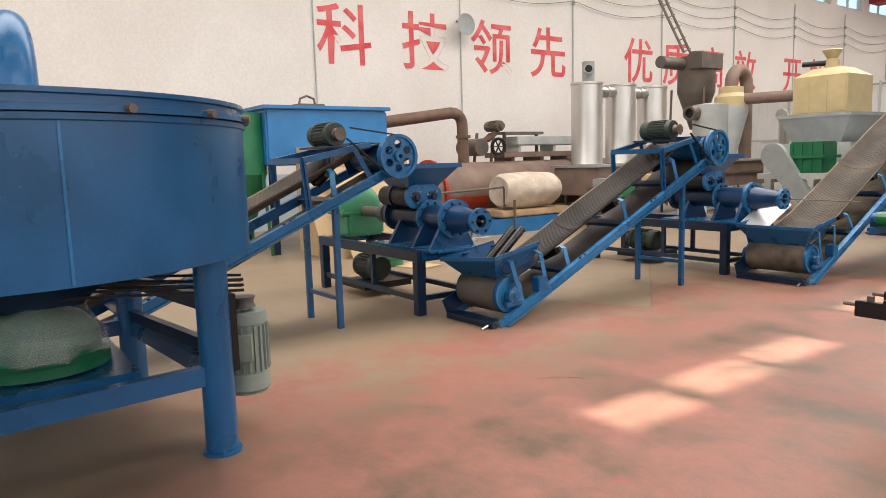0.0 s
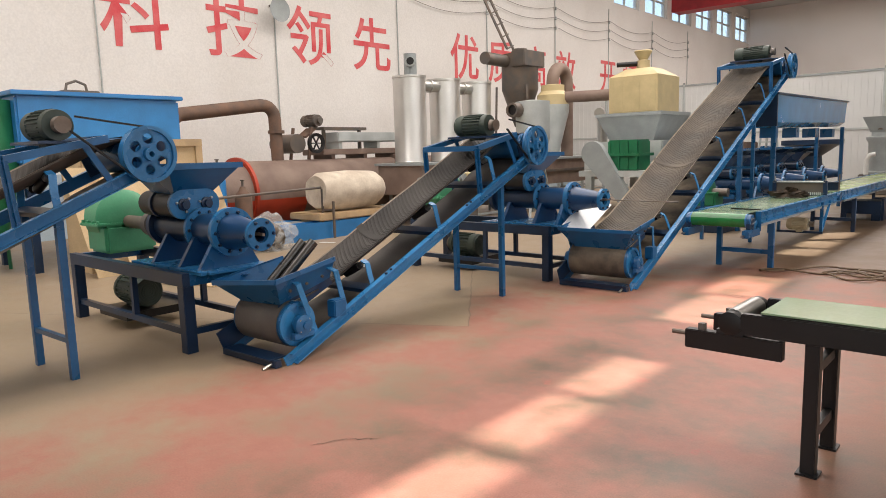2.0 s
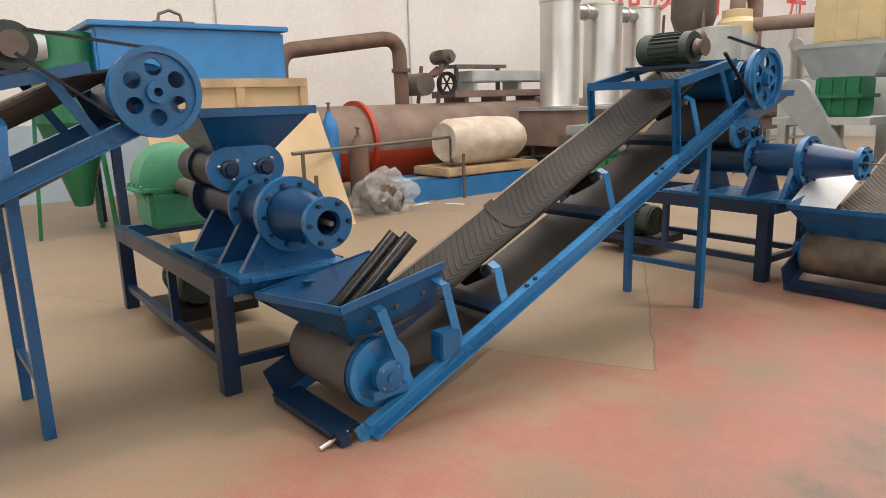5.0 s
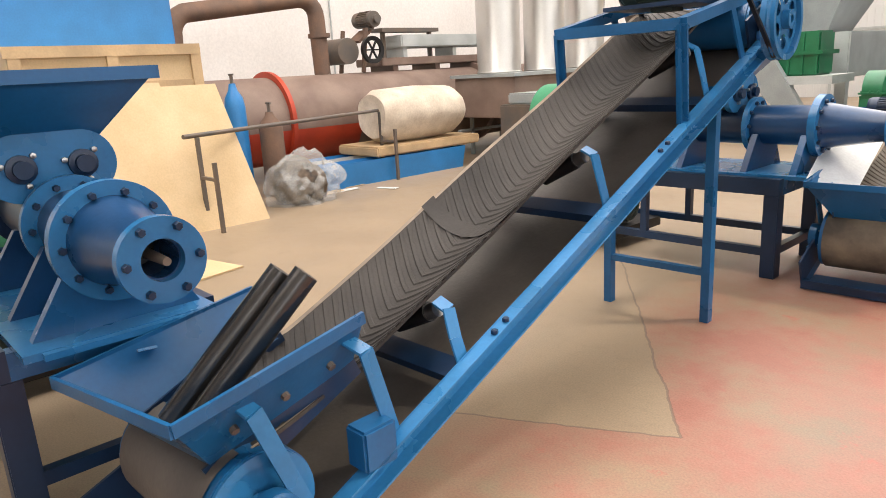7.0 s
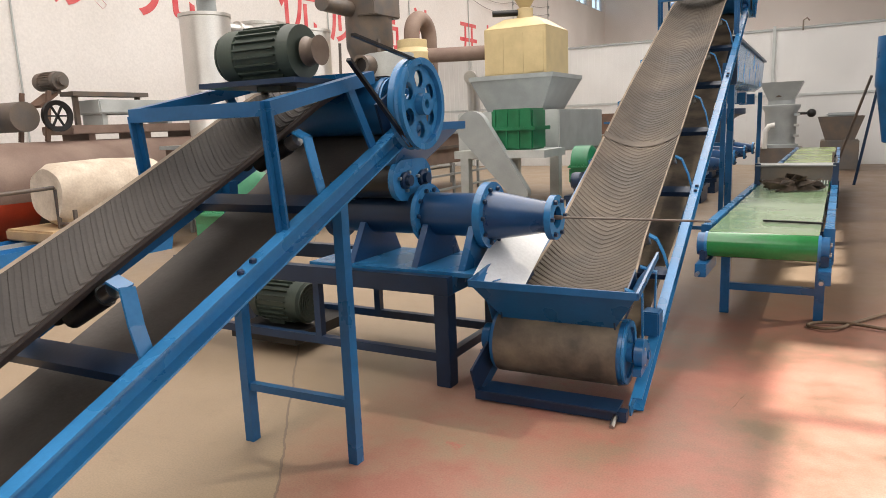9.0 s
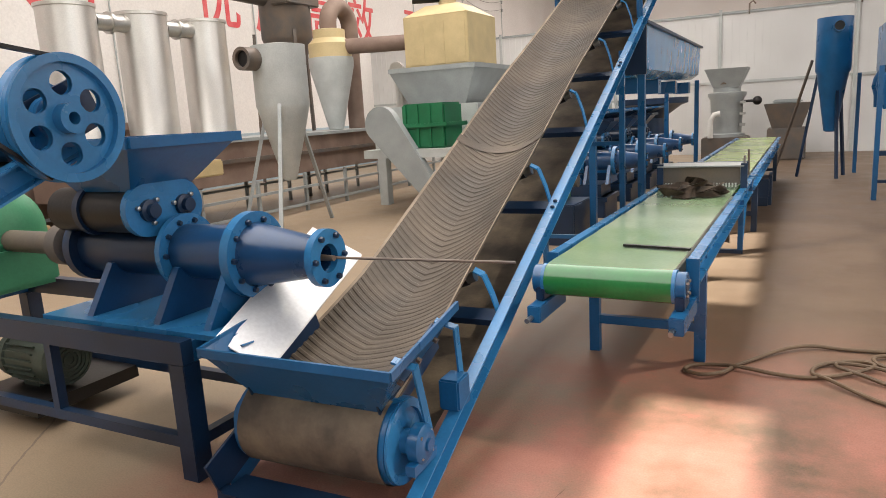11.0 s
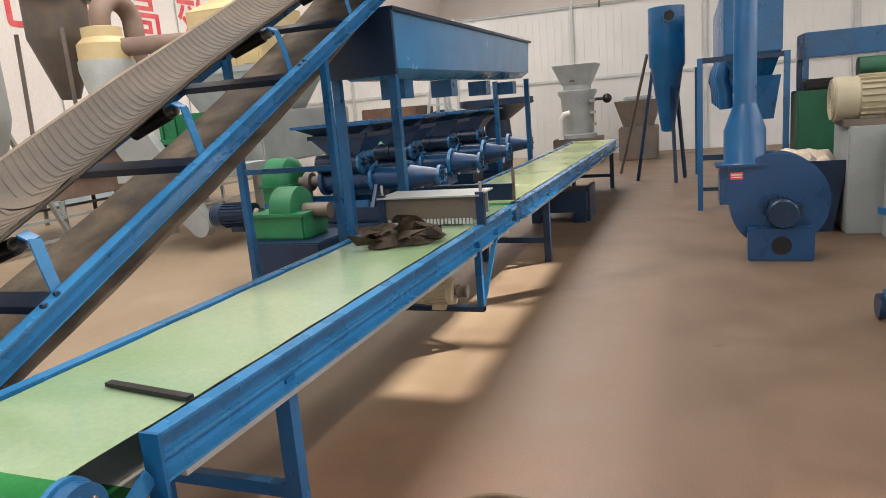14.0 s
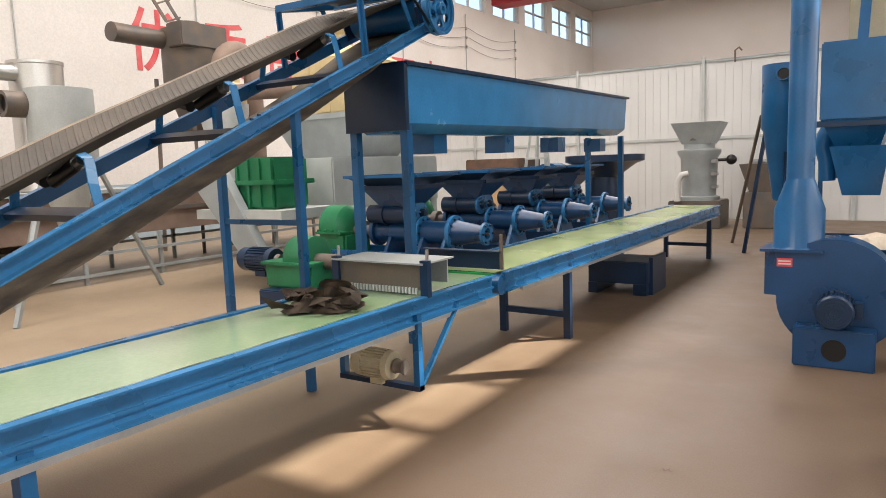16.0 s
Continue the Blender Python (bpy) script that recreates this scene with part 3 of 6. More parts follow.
        for a, c in zip(ring, ring[1:]):
            if a and c:
                for i in range(3):
                    b.faces.new((a[i], a[i + 1], c[i + 1], c[i]))
        v += step
    o = part("belt_ribs", b, belt_m, t)
    o["kind"] = "stuff"
    # pale worn edges of the belt
    for u0, u1 in ((0.0, 0.022), (0.978, 1.0)):
        b = B()
        rows = [(b.verts.new(top(u0, j / NY) + up * 0.002), b.verts.new(top(u1, j / NY) + up * 0.002)) for j in range(NY + 1)]
        for a, c in zip(rows, rows[1:]):
            b.faces.new((a[0], a[1], c[1], c[0]))
        part("belt_edge", b, EDGE, t)
    # belt splice
    b = B()
    for k in range(14):
        u0, u1 = k / 14, (k + 1) / 14
        q = [top(u, 0.36 + dv / (hy - ty)) + up * 0.008 for u, dv in ((u0, 0), (u1, 0), (u1, 0.07), (u0, 0.07))]
        b.faces.new([b.verts.new(p) for p in q])
    part("belt_splice", b, belt_m, t)
    # belt round the drums and the return run
    b = B()
    prof = [Vector((0, p.y, p.z)) for p in arc((0, ty, tz), rt + 0.006, 100, 275, 16)]
    end = [Vector((0, p.y, p.z)) for p in arc((0, hy, hz), rh + 0.006, -70, 100, 14)]
    prof = prof + [Vector((0, ty + 0.35, rail_z(ty + 0.35) - 0.07))] + [Vector((0, ty + (hy - ty) * k / 8, rail_z(ty + (hy - ty) * k / 8) - 0.09 - (0.15 if L > 5 else 0.04) * math.sin(math.pi * k / 8))) for k in range(2, 8)] + [Vector((0, hy - 0.3, rail_z(hy - 0.3) - 0.085))] + end
    ra = [(b.verts.new(p + Vector((xl, 0, 0))), b.verts.new(p + Vector((xr, 0, 0)))) for p in prof]
    for a, c in zip(ra, ra[1:]):
        b.faces.new((a[0], a[1], c[1], c[0]))
    part("return_belt", b, RETURND if dusty else RETURN, t, "dusty return run of the belt")
    for nm, cy, cz, rr in (("tail_drum", ty, tz, rt), ("head_drum", hy, hz, rh)):
        b = B()
        rod(b, (xl - 0.02, cy, cz), (xr + 0.02, cy, cz), rr, seg=32)
        rod(b, (-width - 0.05, cy, cz), (0.06, cy, cz), 0.025)
        d = part(nm, b, BLUE, t)
        b = B()
        lathe(b, [(rr * 0.97, 0), (rr * 0.97, 0.012), (rr * 0.78, 0.012), (rr * 0.72, -0.02), (rr * 0.3, -0.02), (rr * 0.3, 0.03)], along_x(xr + 0.021, cy, cz), 32)
        part("drum_end", b, LBLUE, d)
        for x in (0.015, -width - 0.015):
            b = B()
            lathe(b, [(0.075, -0.02), (0.075, 0.02), (0.05, 0.035), (0.02, 0.035)], along_x(x, cy, cz), 24)
            box(b, (x - 0.02, cy - 0.09, cz - 0.09), (x + 0.02, cy + 0.09, cz - 0.05))
            br = part("bearing_housing", b, BLUE, t)
            bolts(br, along_x(x + 0.02, cy, cz), 0.055, 4, 0.009, 0.012, STEEL)
    # tail box
    b = B()
    beam(b, (-width, -0.02, 0.10), (-width, 0.5, 0.10 + 0.5 * SLOPE), 0.012, 0.16, up)
    part("side_plate", b, NAVY, t)
    b = B()
    box(b, (-width + 0.04, -0.03, 0.055), (-0.04, 0.12, 0.065))
    part("tail_plate", b, NAVY, t)
    b = B()
    rod(b, (-0.05, 0.06, rail_z(0.06)), (-0.05, -0.08, rail_z(-0.08) + 0.02), 0.012, seg=10)
    part("tension_screw", b, STEEL, t)
    # take-up box on the rail
    b = B()
    box(b, (-0.04, 0.52, rail_z(0.55) + 0.01), (0.05, 0.64, rail_z(0.6) + 0.12), 0.008)
    part("take_up_box", b, BLUE, t)
    # trough idlers with bent supports
    y, gap = (0.967, 0.866) if L < 5 else (1.13, 0.915)
    while y < hy - 0.35:
        z = rail_z(y)
        b = B()
        beam(b, (-width + 0.005, y, z - 0.03), (-0.005, y, z - 0.03), 0.085, 0.035, up)
        part("cross_bar", b, NAVY, t)
        for x, s in ((0.0, 1), (-width, -1)):
            v = (y - ty) / (hy - ty)
            p1, p2 = ((top(0.94, v), top(0.56, v)) if s > 0 else (top(0.06, v), top(0.44, v)))
            p1, p2 = p1 - up * 0.055, p2 - up * 0.055
            out = (p1 - p2).normalized()
            cap = p1 + out * 0.045
            foot = Vector((x - s * 0.01, y + 0.02, z))
            pts = [foot, foot + Vector((-s * 0.025, -0.005, (cap.z - z) * 0.5)), cap + Vector((s * 0.04, 0.01, 0.005)), cap + Vector((-s * 0.005, 0, 0.03))]
            b = B()
            for p, q in zip(pts, pts[1:]):
                beam(b, p - (q - p) * 0.02, q + (q - p) * 0.02, 0.05, 0.008, Vector((s, 0, 0.5)))
            part("idler_bracket", b, LBLUE, t)
            b = B()
            rod(b, p1, p2, 0.034, seg=14)
            part("idler_roller", b, BLACK, t)
            b = B()
            rod(b, p1, cap, 0.027, seg=14)
            part("idler_cap", b, STEEL, t)
        y += gap
    # support legs
    for ly in legs:
        for x in (-0.03, -width + 0.03):
            b = B()
            beam(b, (x, ly, 0), (x, ly, rail_z(ly) - 0.02), 0.045, 0.05)
            part("leg", b, BLUE, t)
        b = B()
        beam(b, (-0.03, ly, 0.27), (-width + 0.03, ly, 0.27), 0.035, 0.035)
        part("leg_brace", b, BLUE, t)
        if ly > 3.6:
            b = B()
            beam(b, (-0.03, ly, 1.12), (-width + 0.03, ly, 1.12), 0.035, 0.035)
            part("leg_brace", b, BLUE, t)
    # drive frame and motor
    fy = L - 0.88
    fz = rail_z(fy) + 0.43
    for x in (0.0, -width):
        b = B()
        beam(b, (x, fy, rail_z(fy)), (x, fy - 0.04, fz), 0.055, 0.012, (1, 0, 0))
        beam(b, (x, fy + 0.0, rail_z(fy)), (x, fy - 0.04, fz), 0.012, 0.055, (1, 0, 0))
        part("frame_post", b, BLUE, t)
        b = B()
        beam(b, (x, fy - 0.04, fz), (x, fy + 0.62, fz + 0.13), 0.05, 0.05)
        part("frame_rail", b, BLUE, t)
        b = B()
        beam(b, (x, fy + 0.46, fz + 0.09), (x, fy + 0.62, rail_z(fy + 0.62)), 0.045, 0.012, (1, 0, 0))
        part("frame_strut", b, BLUE, t)
    for yy, zz in ((fy - 0.04, fz), (fy + 0.60, fz + 0.125)):
        b = B()
        beam(b, (-width, yy, zz), (0, yy, zz), 0.05, 0.05)
        part("frame_bar", b, BLUE, t)
    mz = fz + 0.175
    my = fy + 0.36
    b = B()
    box(b, (-width + 0.1, my - 0.16, mz - 0.075), (-0.06, my + 0.16, mz - 0.055))
    part("motor_plate", b, NAVY, t)
    motor(along_x(-width + 0.14, my, mz + 0.05), t, 0.115, width - 0.27, MOTORD)
    wr = 0.2
    wx = 0.09
    spoked_wheel(along_x(wx, hy - 0.02, hz + 0.0), t, wr)
    b = B()
    d = Vector((0, hy - 0.02 - my, hz - mz - 0.05))
    nrm = Vector((0, -d.z, d.y)).normalized()
    p0 = Vector((wx, my, mz + 0.05))
    p1 = Vector((wx, hy - 0.02, hz))
    for s in (1, -1):
        beam(b, p0 + nrm * 0.05 * s, p1 + nrm * wr * 0.98 * s, 0.02, 0.012, nrm)
    part("drive_belt", b, BLACK, t)
    b = B()
    beam(b, (-0.02, hy - 0.16, hz - 0.08), (-0.02, hy + 0.18, hz + 0.07), 0.012, 0.18, up)
    part("head_plate", b, NAVY, t)
    b = B()
    beam(b, (-width + 0.02, hy - 0.16, hz - 0.08), (-width + 0.02, hy + 0.18, hz + 0.07), 0.012, 0.18, up)
    part("head_plate", b, NAVY, t)
    # loading hopper
    hx0, hx1 = hop_x or (-width - 0.03, 0.02)
    b = B()
    y0, y1 = hop
    ztop = 0.615
    # rim rises towards the far end, three sided
    dip = 0.06 if L < 5 else 0.0
    cs = [(hx0, y0 - dip, ztop - dip), (hx1 + 0.02, y0, ztop), (hx1 - dip * 0.6, y1, ztop + 0.08), (hx0, y1, ztop + 0.07 - dip * 0.5)]
    lo = [(hx0 + 0.13, y0 + 0.13, ztop - 0.20 - dip * 0.5), (hx1 - 0.11, y0 + 0.13, ztop - 0.20), (hx1 - 0.12, y1, ztop - 0.10), (hx0 + 0.13, y1, ztop - 0.11)]
    for i, j in ((0, 1), (1, 2), (3, 0)):
        for o in (0.0, 0.008):
            q = [Vector(cs[i]), Vector(cs[j]), Vector(lo[j]), Vector(lo[i])]
            nn = (q[1] - q[0]).cross(q[3] - q[0]).normalized() * o
            b.faces.new([b.verts.new(p + nn) for p in q])
    for i, j in ((0, 1), (1, 2), (3, 0)):
        beam(b, Vector(cs[i]), Vector(cs[j]), 0.012, 0.035)
    hopper = part("loading_hopper", b, BLUE, t)
    b = B()
    box(b, (lo[0][0], lo[0][1], lo[0][2] - 0.12), (lo[1][0], lo[0][1] + 0.008, lo[0][2] + 0.005))
    for x in (lo[0][0], lo[1][0]):
        beam(b, (x, lo[0][1], lo[0][2] - 0.03), (x, y1, ztop - 0.06), 0.008, 0.13, up)
    part("skirt", b, NAVY, hopper)
    for k in range(3):
        u = 0.2 + 0.3 * k
        p = Vector(cs[1]).lerp(Vector(cs[2]), u).lerp(Vector(lo[1]).lerp(Vector(lo[2]), u), 0.55)
        b = B()
        rod(b, p, p + Vector((0.016, 0, -0.008)), 0.012, seg=6)
        part("bolt", b, DGREY, hopper)
    for yy, dy in ((y0 + 0.19, 0.16), (y1 - 0.05, 0.10)):
        for x, s in ((hx1 - 0.02, 1), (hx0 + 0.02, -1)):
            rx = 0.0 if s > 0 else -width
            zt = ztop + 0.07 * (yy - y0) / (y1 - y0) - 0.04
            b = B()
            p = Vector((x - s * 0.06, yy, zt))
            q = Vector((x + s * 0.02, yy + 0.02, zt - 0.03))
            beam(b, p, q, 0.055, 0.008)
            beam(b, q, (rx, yy + dy, rail_z(yy + dy)), 0.05, 0.008, (s, 0, 0.3))
            part("hopper_stay", b, LBLUE, t)
    if flap:
        b = B()
        q = [Vector((hx0 - 0.03, y0 + 0.12, 0.625)), Vector((hx0 + 0.20, y0 + 0.16, 0.50)), Vector((hx0 + 0.16, 0.98, 0.80)), Vector((hx0 - 0.12, 0.98, 0.93))]
        for o in (0, 0.006):
            b.faces.new([b.verts.new(p + Vector((0, 0, o))) for p in q])
        part("flap_plate", b, SHEET, t, "bright bare sheet metal flap plate")
    return t


def feed_extruder(name, m, label, group, boxed=False, green=None):
    """A screw extruder on a steel bench. Local: the bench's front right foot at the origin, the barrel along +x."""
    t = thing(name, m, label, "extruder", group)
    BL, BW, BH = 1.72 if boxed else 2.12, 0.72, 0.62
    GS = 0.0 if boxed else -0.36
    AY, AZ = 0.40, 0.905
    if boxed:
        b = B()
        box(b, (-BL, 0.02, 0.0), (0.02, BW, 0.46), 0.01)
        box(b, (-BL - 0.02, 0.0, 0.40), (0.05, BW + 0.02, 0.46))
        part("base", b, NAVY, t)
        b = B()
        box(b, (-BL + 0.1, 0.1, 0.46), (-0.05, BW - 0.1, 0.62))
        part("bed", b, NAVY, t)
    else:
        for x, y in ((-0.045, 0.045), (-BL + 0.045, 0.045), (-0.045, BW - 0.045), (-BL + 0.045, BW - 0.045)):
            b = B()
            box(b, (x - 0.045, y - 0.045, 0), (x + 0.045, y + 0.045, BH - 0.1), 0.004)
            part("leg", b, NAVY, t)
        b = B()
        for y in (0.03, BW - 0.03):
            beam(b, (-BL, y, BH - 0.05), (0, y, BH - 0.05), 0.06, 0.1)
        part("side_beam", b, NAVY, t)
        b = B()
        for x in (-0.03, -BL + 0.03, -0.95):
            beam(b, (x, 0.06, BH - 0.055), (x, BW - 0.06, BH - 0.055), 0.06, 0.09)
        part("cross_beam", b, BLUE, t)
        for y in (0.045, BW - 0.045):
            b = B()
            beam(b, (-BL + 0.09, y, 0.16), (-0.09, y, 0.16), 0.045, 0.05)
            part("stretcher", b, NAVY, t)
            b = B()
            beam(b, (-0.92, y, 0.185), (-0.92, y, BH - 0.1), 0.045, 0.045)
            part("middle_post", b, NAVY, t)
        b = B()
        beam(b, (-0.045, 0.09, 0.16), (-0.045, BW - 0.09, 0.16), 0.045, 0.05)
        part("stretcher", b, NAVY, t)
        b = B()
        box(b, (-1.0, 0.08, BH - 0.012), (0.14, BW - 0.05, BH + 0.012))
        beam(b, (0.12, 0.38, BH + 0.0), (0.17, 0.38, BH + 0.0), 0.5, 0.02)
        part("base_plate", b, LBLUE, t)
        motor(along_x(-1.2, 0.3, 0.30) @ Matrix.Rotation(radians(180), 4, "X"), t, 0.15, 0.42, MOTORD)
        b = B()
        box(b, (-1.7, 0.06, 0.08), (-1.15, 0.66, 0.15))
        part("motor_base", b, BLACK, t)
    # barrel
    b = B()
    lathe(b, [(0.125, -0.98), (0.125, -0.33)], along_x(0, AY, AZ), 36)
    lathe(b, [(0.17, -1.0), (0.17, -0.95), (0.125, -0.95)], along_x(0, AY, AZ), 36)
    part("barrel", b, MIDB if boxed else NAVY, t)
    b = B()
    lathe(b, [(0.125, -0.33), (0.125, 0.03), (0.13, 0.05)], along_x(0, AY, AZ), 36)
    part("front_barrel", b, MIDB, t)
    b = B()
    lathe(b, [(0.145, 0.09), (0.135, 0.12), (0.088, 0.40), (0.088, 0.445), (0.055, 0.445), (0.055, 0.25)], along_x(0, AY, AZ), 36)
    part("nozzle", b, MIDB, t)
    for nm, x, r, th, nb in (("flange", -0.35, 0.175, 0.03, 10), ("flange", 0.05, 0.19, 0.045, 10), ("mouth_flange", 0.44, 0.122, 0.035, 6)):
        b = B()
        inner = 0.06 if nm == "mouth_flange" else 0.09
        lathe(b, [(inner, 0.0), (r, 0.0), (r, th), (inner, th), (inner, 0.0)], along_x(x, AY, AZ), 40)
        f = part(nm, b, LBLUE, t)
        bolts(f, along_x(x + th, AY, AZ), r * 0.82, nb, 0.013, 0.018)
    b = B()
    rod(b, (0.30, AY, AZ), (0.50, AY, AZ), 0.018, 0.012)
    part("screw_tip", b, DGREY, t)
    # Black disc paints the dark at the back of the mouth.
    b = B()
    lathe(b, [(0.05, 0.26), (0.05, 0.27)], along_x(0, AY, AZ), 20)
    part("bore_dark", b, BLACK, t)
    # webs under the barrel
    for x in (-0.28, -0.72, 0.02):
        b = B()
        q = [(0.12, BH if not boxed else 0.62), (0.66, BH if not boxed else 0.62), (0.53, AZ - 0.05), (0.27, AZ - 0.05)]
        vv = [[b.verts.new((x + s, y, z)) for y, z in q] for s in (-0.02, 0.02)]
        b.faces.new(vv[0][::-1])
        b.faces.new(vv[1])
        for i in range(4):
            j = (i + 1) % 4
            b.faces.new((vv[0][i], vv[0][j], vv[1][j], vv[1][i]))
        part("support_web", b, MIDB if x < 0 else BLUE, t)
    # twin feed rollers
    RZ = AZ + 0.205
    for y in (0.28, 0.48):
        b = B()
        rod(b, (-0.98, y, RZ), (-0.45, y, RZ), 0.105, seg=28)
        part("feed_roller", b, NAVY if boxed else BLACK, t)
    for x0, m2 in ((-0.45, LBLUE), (-0.78, NAVY)):
        b = B()
        n = 18
        out = [Vector((0, 0.28 + 0.12 * math.cos(a), RZ + 0.12 * math.sin(a))) for a in [radians(90 + 180 * i / n) for i in range(n + 1)]]
        out += [Vector((0, 0.48 + 0.12 * math.cos(a), RZ + 0.12 * math.sin(a))) for a in [radians(-90 + 180 * i / n) for i in range(n + 1)]]
        ra = [b.verts.new(p + Vector((x0, 0, 0))) for p in out]
        rb = [b.verts.new(p + Vector((x0 + 0.035, 0, 0))) for p in out]
        b.faces.new(ra[::-1])
        b.faces.new(rb)
        for i in range(len(ra)):
            j = (i + 1) % len(ra)
            b.faces.new((ra[i], ra[j], rb[j], rb[i]))
        p = part("roller_plate", b, m2, t)
        if x0 == -0.45:
            for y in (0.28, 0.48):
                b = B()
                lathe(b, [(0.05, 0), (0.05, 0.02), (0.032, 0.025), (0.032, 0.05), (0.015, 0.05)], along_x(x0 + 0.035, y, RZ), 16)
                hub = part("hub", b, NAVY, p)
                for a in (45, 165, 285):
                    b = B()
                    lathe(b, [(0.011, 0), (0.011, 0.018), (0.006, 0.02)], along_x(x0 + 0.036, y + 0.062 * math.cos(radians(a)), RZ + 0.062 * math.sin(radians(a))), 6)
                    part("bolt", b, STEEL, p)
    # feed hopper
    b = B()
    frustum(b, (-0.80, 0.22), (-0.44, 0.56), RZ + 0.09, (-0.95, 0.10), (-0.27, 0.72), RZ + 0.29, 0.008)
    hp = part("feed_hopper", b, MIDB if boxed else BLUE, t)
    b = B()
    for p, q in (((-0.97, 0.09), (-0.25, 0.09)), ((-0.25, 0.09), (-0.25, 0.73)), ((-0.25, 0.73), (-0.97, 0.73)), ((-0.97, 0.73), (-0.97, 0.09))):
        beam(b, (*p, RZ + 0.305), (*q, RZ + 0.305), 0.03, 0.045)
    part("hopper_rim", b, NAVY if boxed else BLUE, hp)
    if boxed:
        b = B()
        frustum(b, (-0.86, 0.14), (-0.38, 0.64), RZ + 0.31, (-1.08, -0.02), (-0.14, 0.82), RZ + 0.42, 0.01)
        pan = part("feed_pan", b, NAVY, t, "wide flat dark blue feed pan")
        b = B()
        for p, q in (((-1.10, -0.03), (-0.12, -0.03)), ((-0.12, -0.03), (-0.12, 0.83)), ((-0.12, 0.83), (-1.10, 0.83)), ((-1.10, 0.83), (-1.10, -0.03))):
            beam(b, (*p, RZ + 0.43), (*q, RZ + 0.43), 0.035, 0.03)
        part("pan_rim", b, BLUE, pan)
        for y in (0.10, 0.62):
            b = B()
            box(b, (-BL + 0.05, y, 0.62), (-0.32, y + 0.05, 0.70), 0.006)
            part("bearing_bar", b, BLUE, t)
    # coupling and gearbox
    b = B()
    rod(b, (-1.35 + GS, AY, AZ), (-0.98, AY, AZ), 0.06)
    lathe(b, [(0.09, -1.25), (0.11, -1.24), (0.11, -1.16), (0.09, -1.15)], along_x(0, AY, AZ), 24)
    part("coupling", b, DGREY, t)
    gm_ = green or PALEGREEN
    b = B()
    box(b, (-1.72 + GS, 0.16, BH), (-1.3 + GS, 0.64, AZ - 0.02), 0.03)
    lathe(b, [(0.2, -1.70), (0.27, -1.68), (0.27, -1.42), (0.2, -1.36), (0.1, -1.33)], along_x(GS, AY, AZ + 0.03), 30)
    box(b, (-1.72 + GS, 0.10, AZ - 0.03), (-1.32 + GS, 0.70, AZ + 0.0), 0.008)
    g = part("gearbox", b, gm_, t, "green enamel gearbox")
    for i in range(4):
        for y in (0.12, 0.68):
            b = B()
            lathe(b, [(0.014, 0), (0.014, 0.02), (0.008, 0.025)], Matrix.Translation((-1.68 + GS + i * 0.11, y, AZ)), 6)
            part("bolt", b, gm_, g)
    return t


# ---- the machine line ----
ROT = 2.2
inclined_conveyor("inclined_conveyor", pose(-4.173, 4.635, 0, 0, 0, ROT), 3.34, 0.64, [2.85], "blue inclined conveyor with a black chevron belt and steel loading hopper", hop_x=(-0.66, 0.0))
inclined_conveyor("inclined_conveyor", pose(-5.0, 0.95, 0, 0, 0, ROT), 3.34, 0.64, [2.72], "blue inclined conveyor with a brown dusty belt beside the mixer", hop_x=(-0.66, 0.0), dusty=True)
inclined_conveyor("inclined_conveyor", pose(-3.363, 8.328, 0, 0, 0, 1.6), 5.95, 0.78, [4.35], "long blue inclined conveyor with a grey dusty chevron belt", dusty=True, flap=True, SLOPE=0.437)
feed_extruder("screw_extruder", pose(-5.03, 4.44, 0, 0, 0, 0), "blue screw extruder with green gearbox on a steel bench", "bench extruders")
feed_extruder("screw_extruder", pose(-4.33, 8.38, 0, 0, 0, 0), "blue screw extruder with hopper on a dark steel bench", "bench extruders")
for i in range(4):
    feed_extruder("screw_extruder", pose(-4.36, 15.36 + 1.56 * i, -0.19, 0, 0, 0), "dark blue screw extruder in a row under a long trough", "row of extruders", True, GREEN)

# steel rolls lying in the hopper
for dx, dy in ((0, 0), (0.085, 0.03)):
    b = B()
    p, q = Vector((-4.54 + dx, 4.78 + dy, 0.45)), Vector((-4.43 + dx, 5.12 + dy, 0.83))
    rod(b, p, q, 0.038, seg=24)
    o = single("steel_pipe", b, PIPED, "dark steel pipe leaning in the conveyor hopper", "pipe", "pipes in the hopper")
b = B()
rod(b, (-3.95, 8.78, 0.905), (-3.1, 8.95, 0.885), 0.006, seg=8)
single("steel_rod", b, DGREY, "thin steel rod sticking out of the extruder mouth", "rod")


# ---- pan mixer ----
mx = thing("pan_mixer", pose(-3.88, 1.13, 0), "large round blue pan mixer on tubular legs", "mixer")
R = 1.235
b = B()
lathe(b, [(0.3, 1.02), (R, 1.02), (R, 1.66), (R + 0.012, 1.665), (R + 0.012, 1.69), (R - 0.02, 1.69), (R - 0.02, 1.06), (0.3, 1.06)], None, 96)
tank = part("tank", b, BLUE, mx)
b = B()
lathe(b, [(R - 0.03, 1.695), (R + 0.035, 1.695), (R + 0.035, 1.72), (R - 0.01, 1.725), (R - 0.01, 1.76), (R + 0.01, 1.765), (R + 0.01, 1.785), (0.1, 1.80), (0.1, 1.78), (R - 0.03, 1.74)], None, 96)
part("lid", b, BLUE, mx, "blue stepped lid ring")
b = B()
for a in (8,):
    aa = radians(a)
    beam(b, (R * math.cos(aa), R * math.sin(aa), 1.03), (R * math.cos(aa), R * math.sin(aa), 1.66), 0.012, 0.012, (1, 0, 0))
part("weld_seam", b, LBLUE, tank)
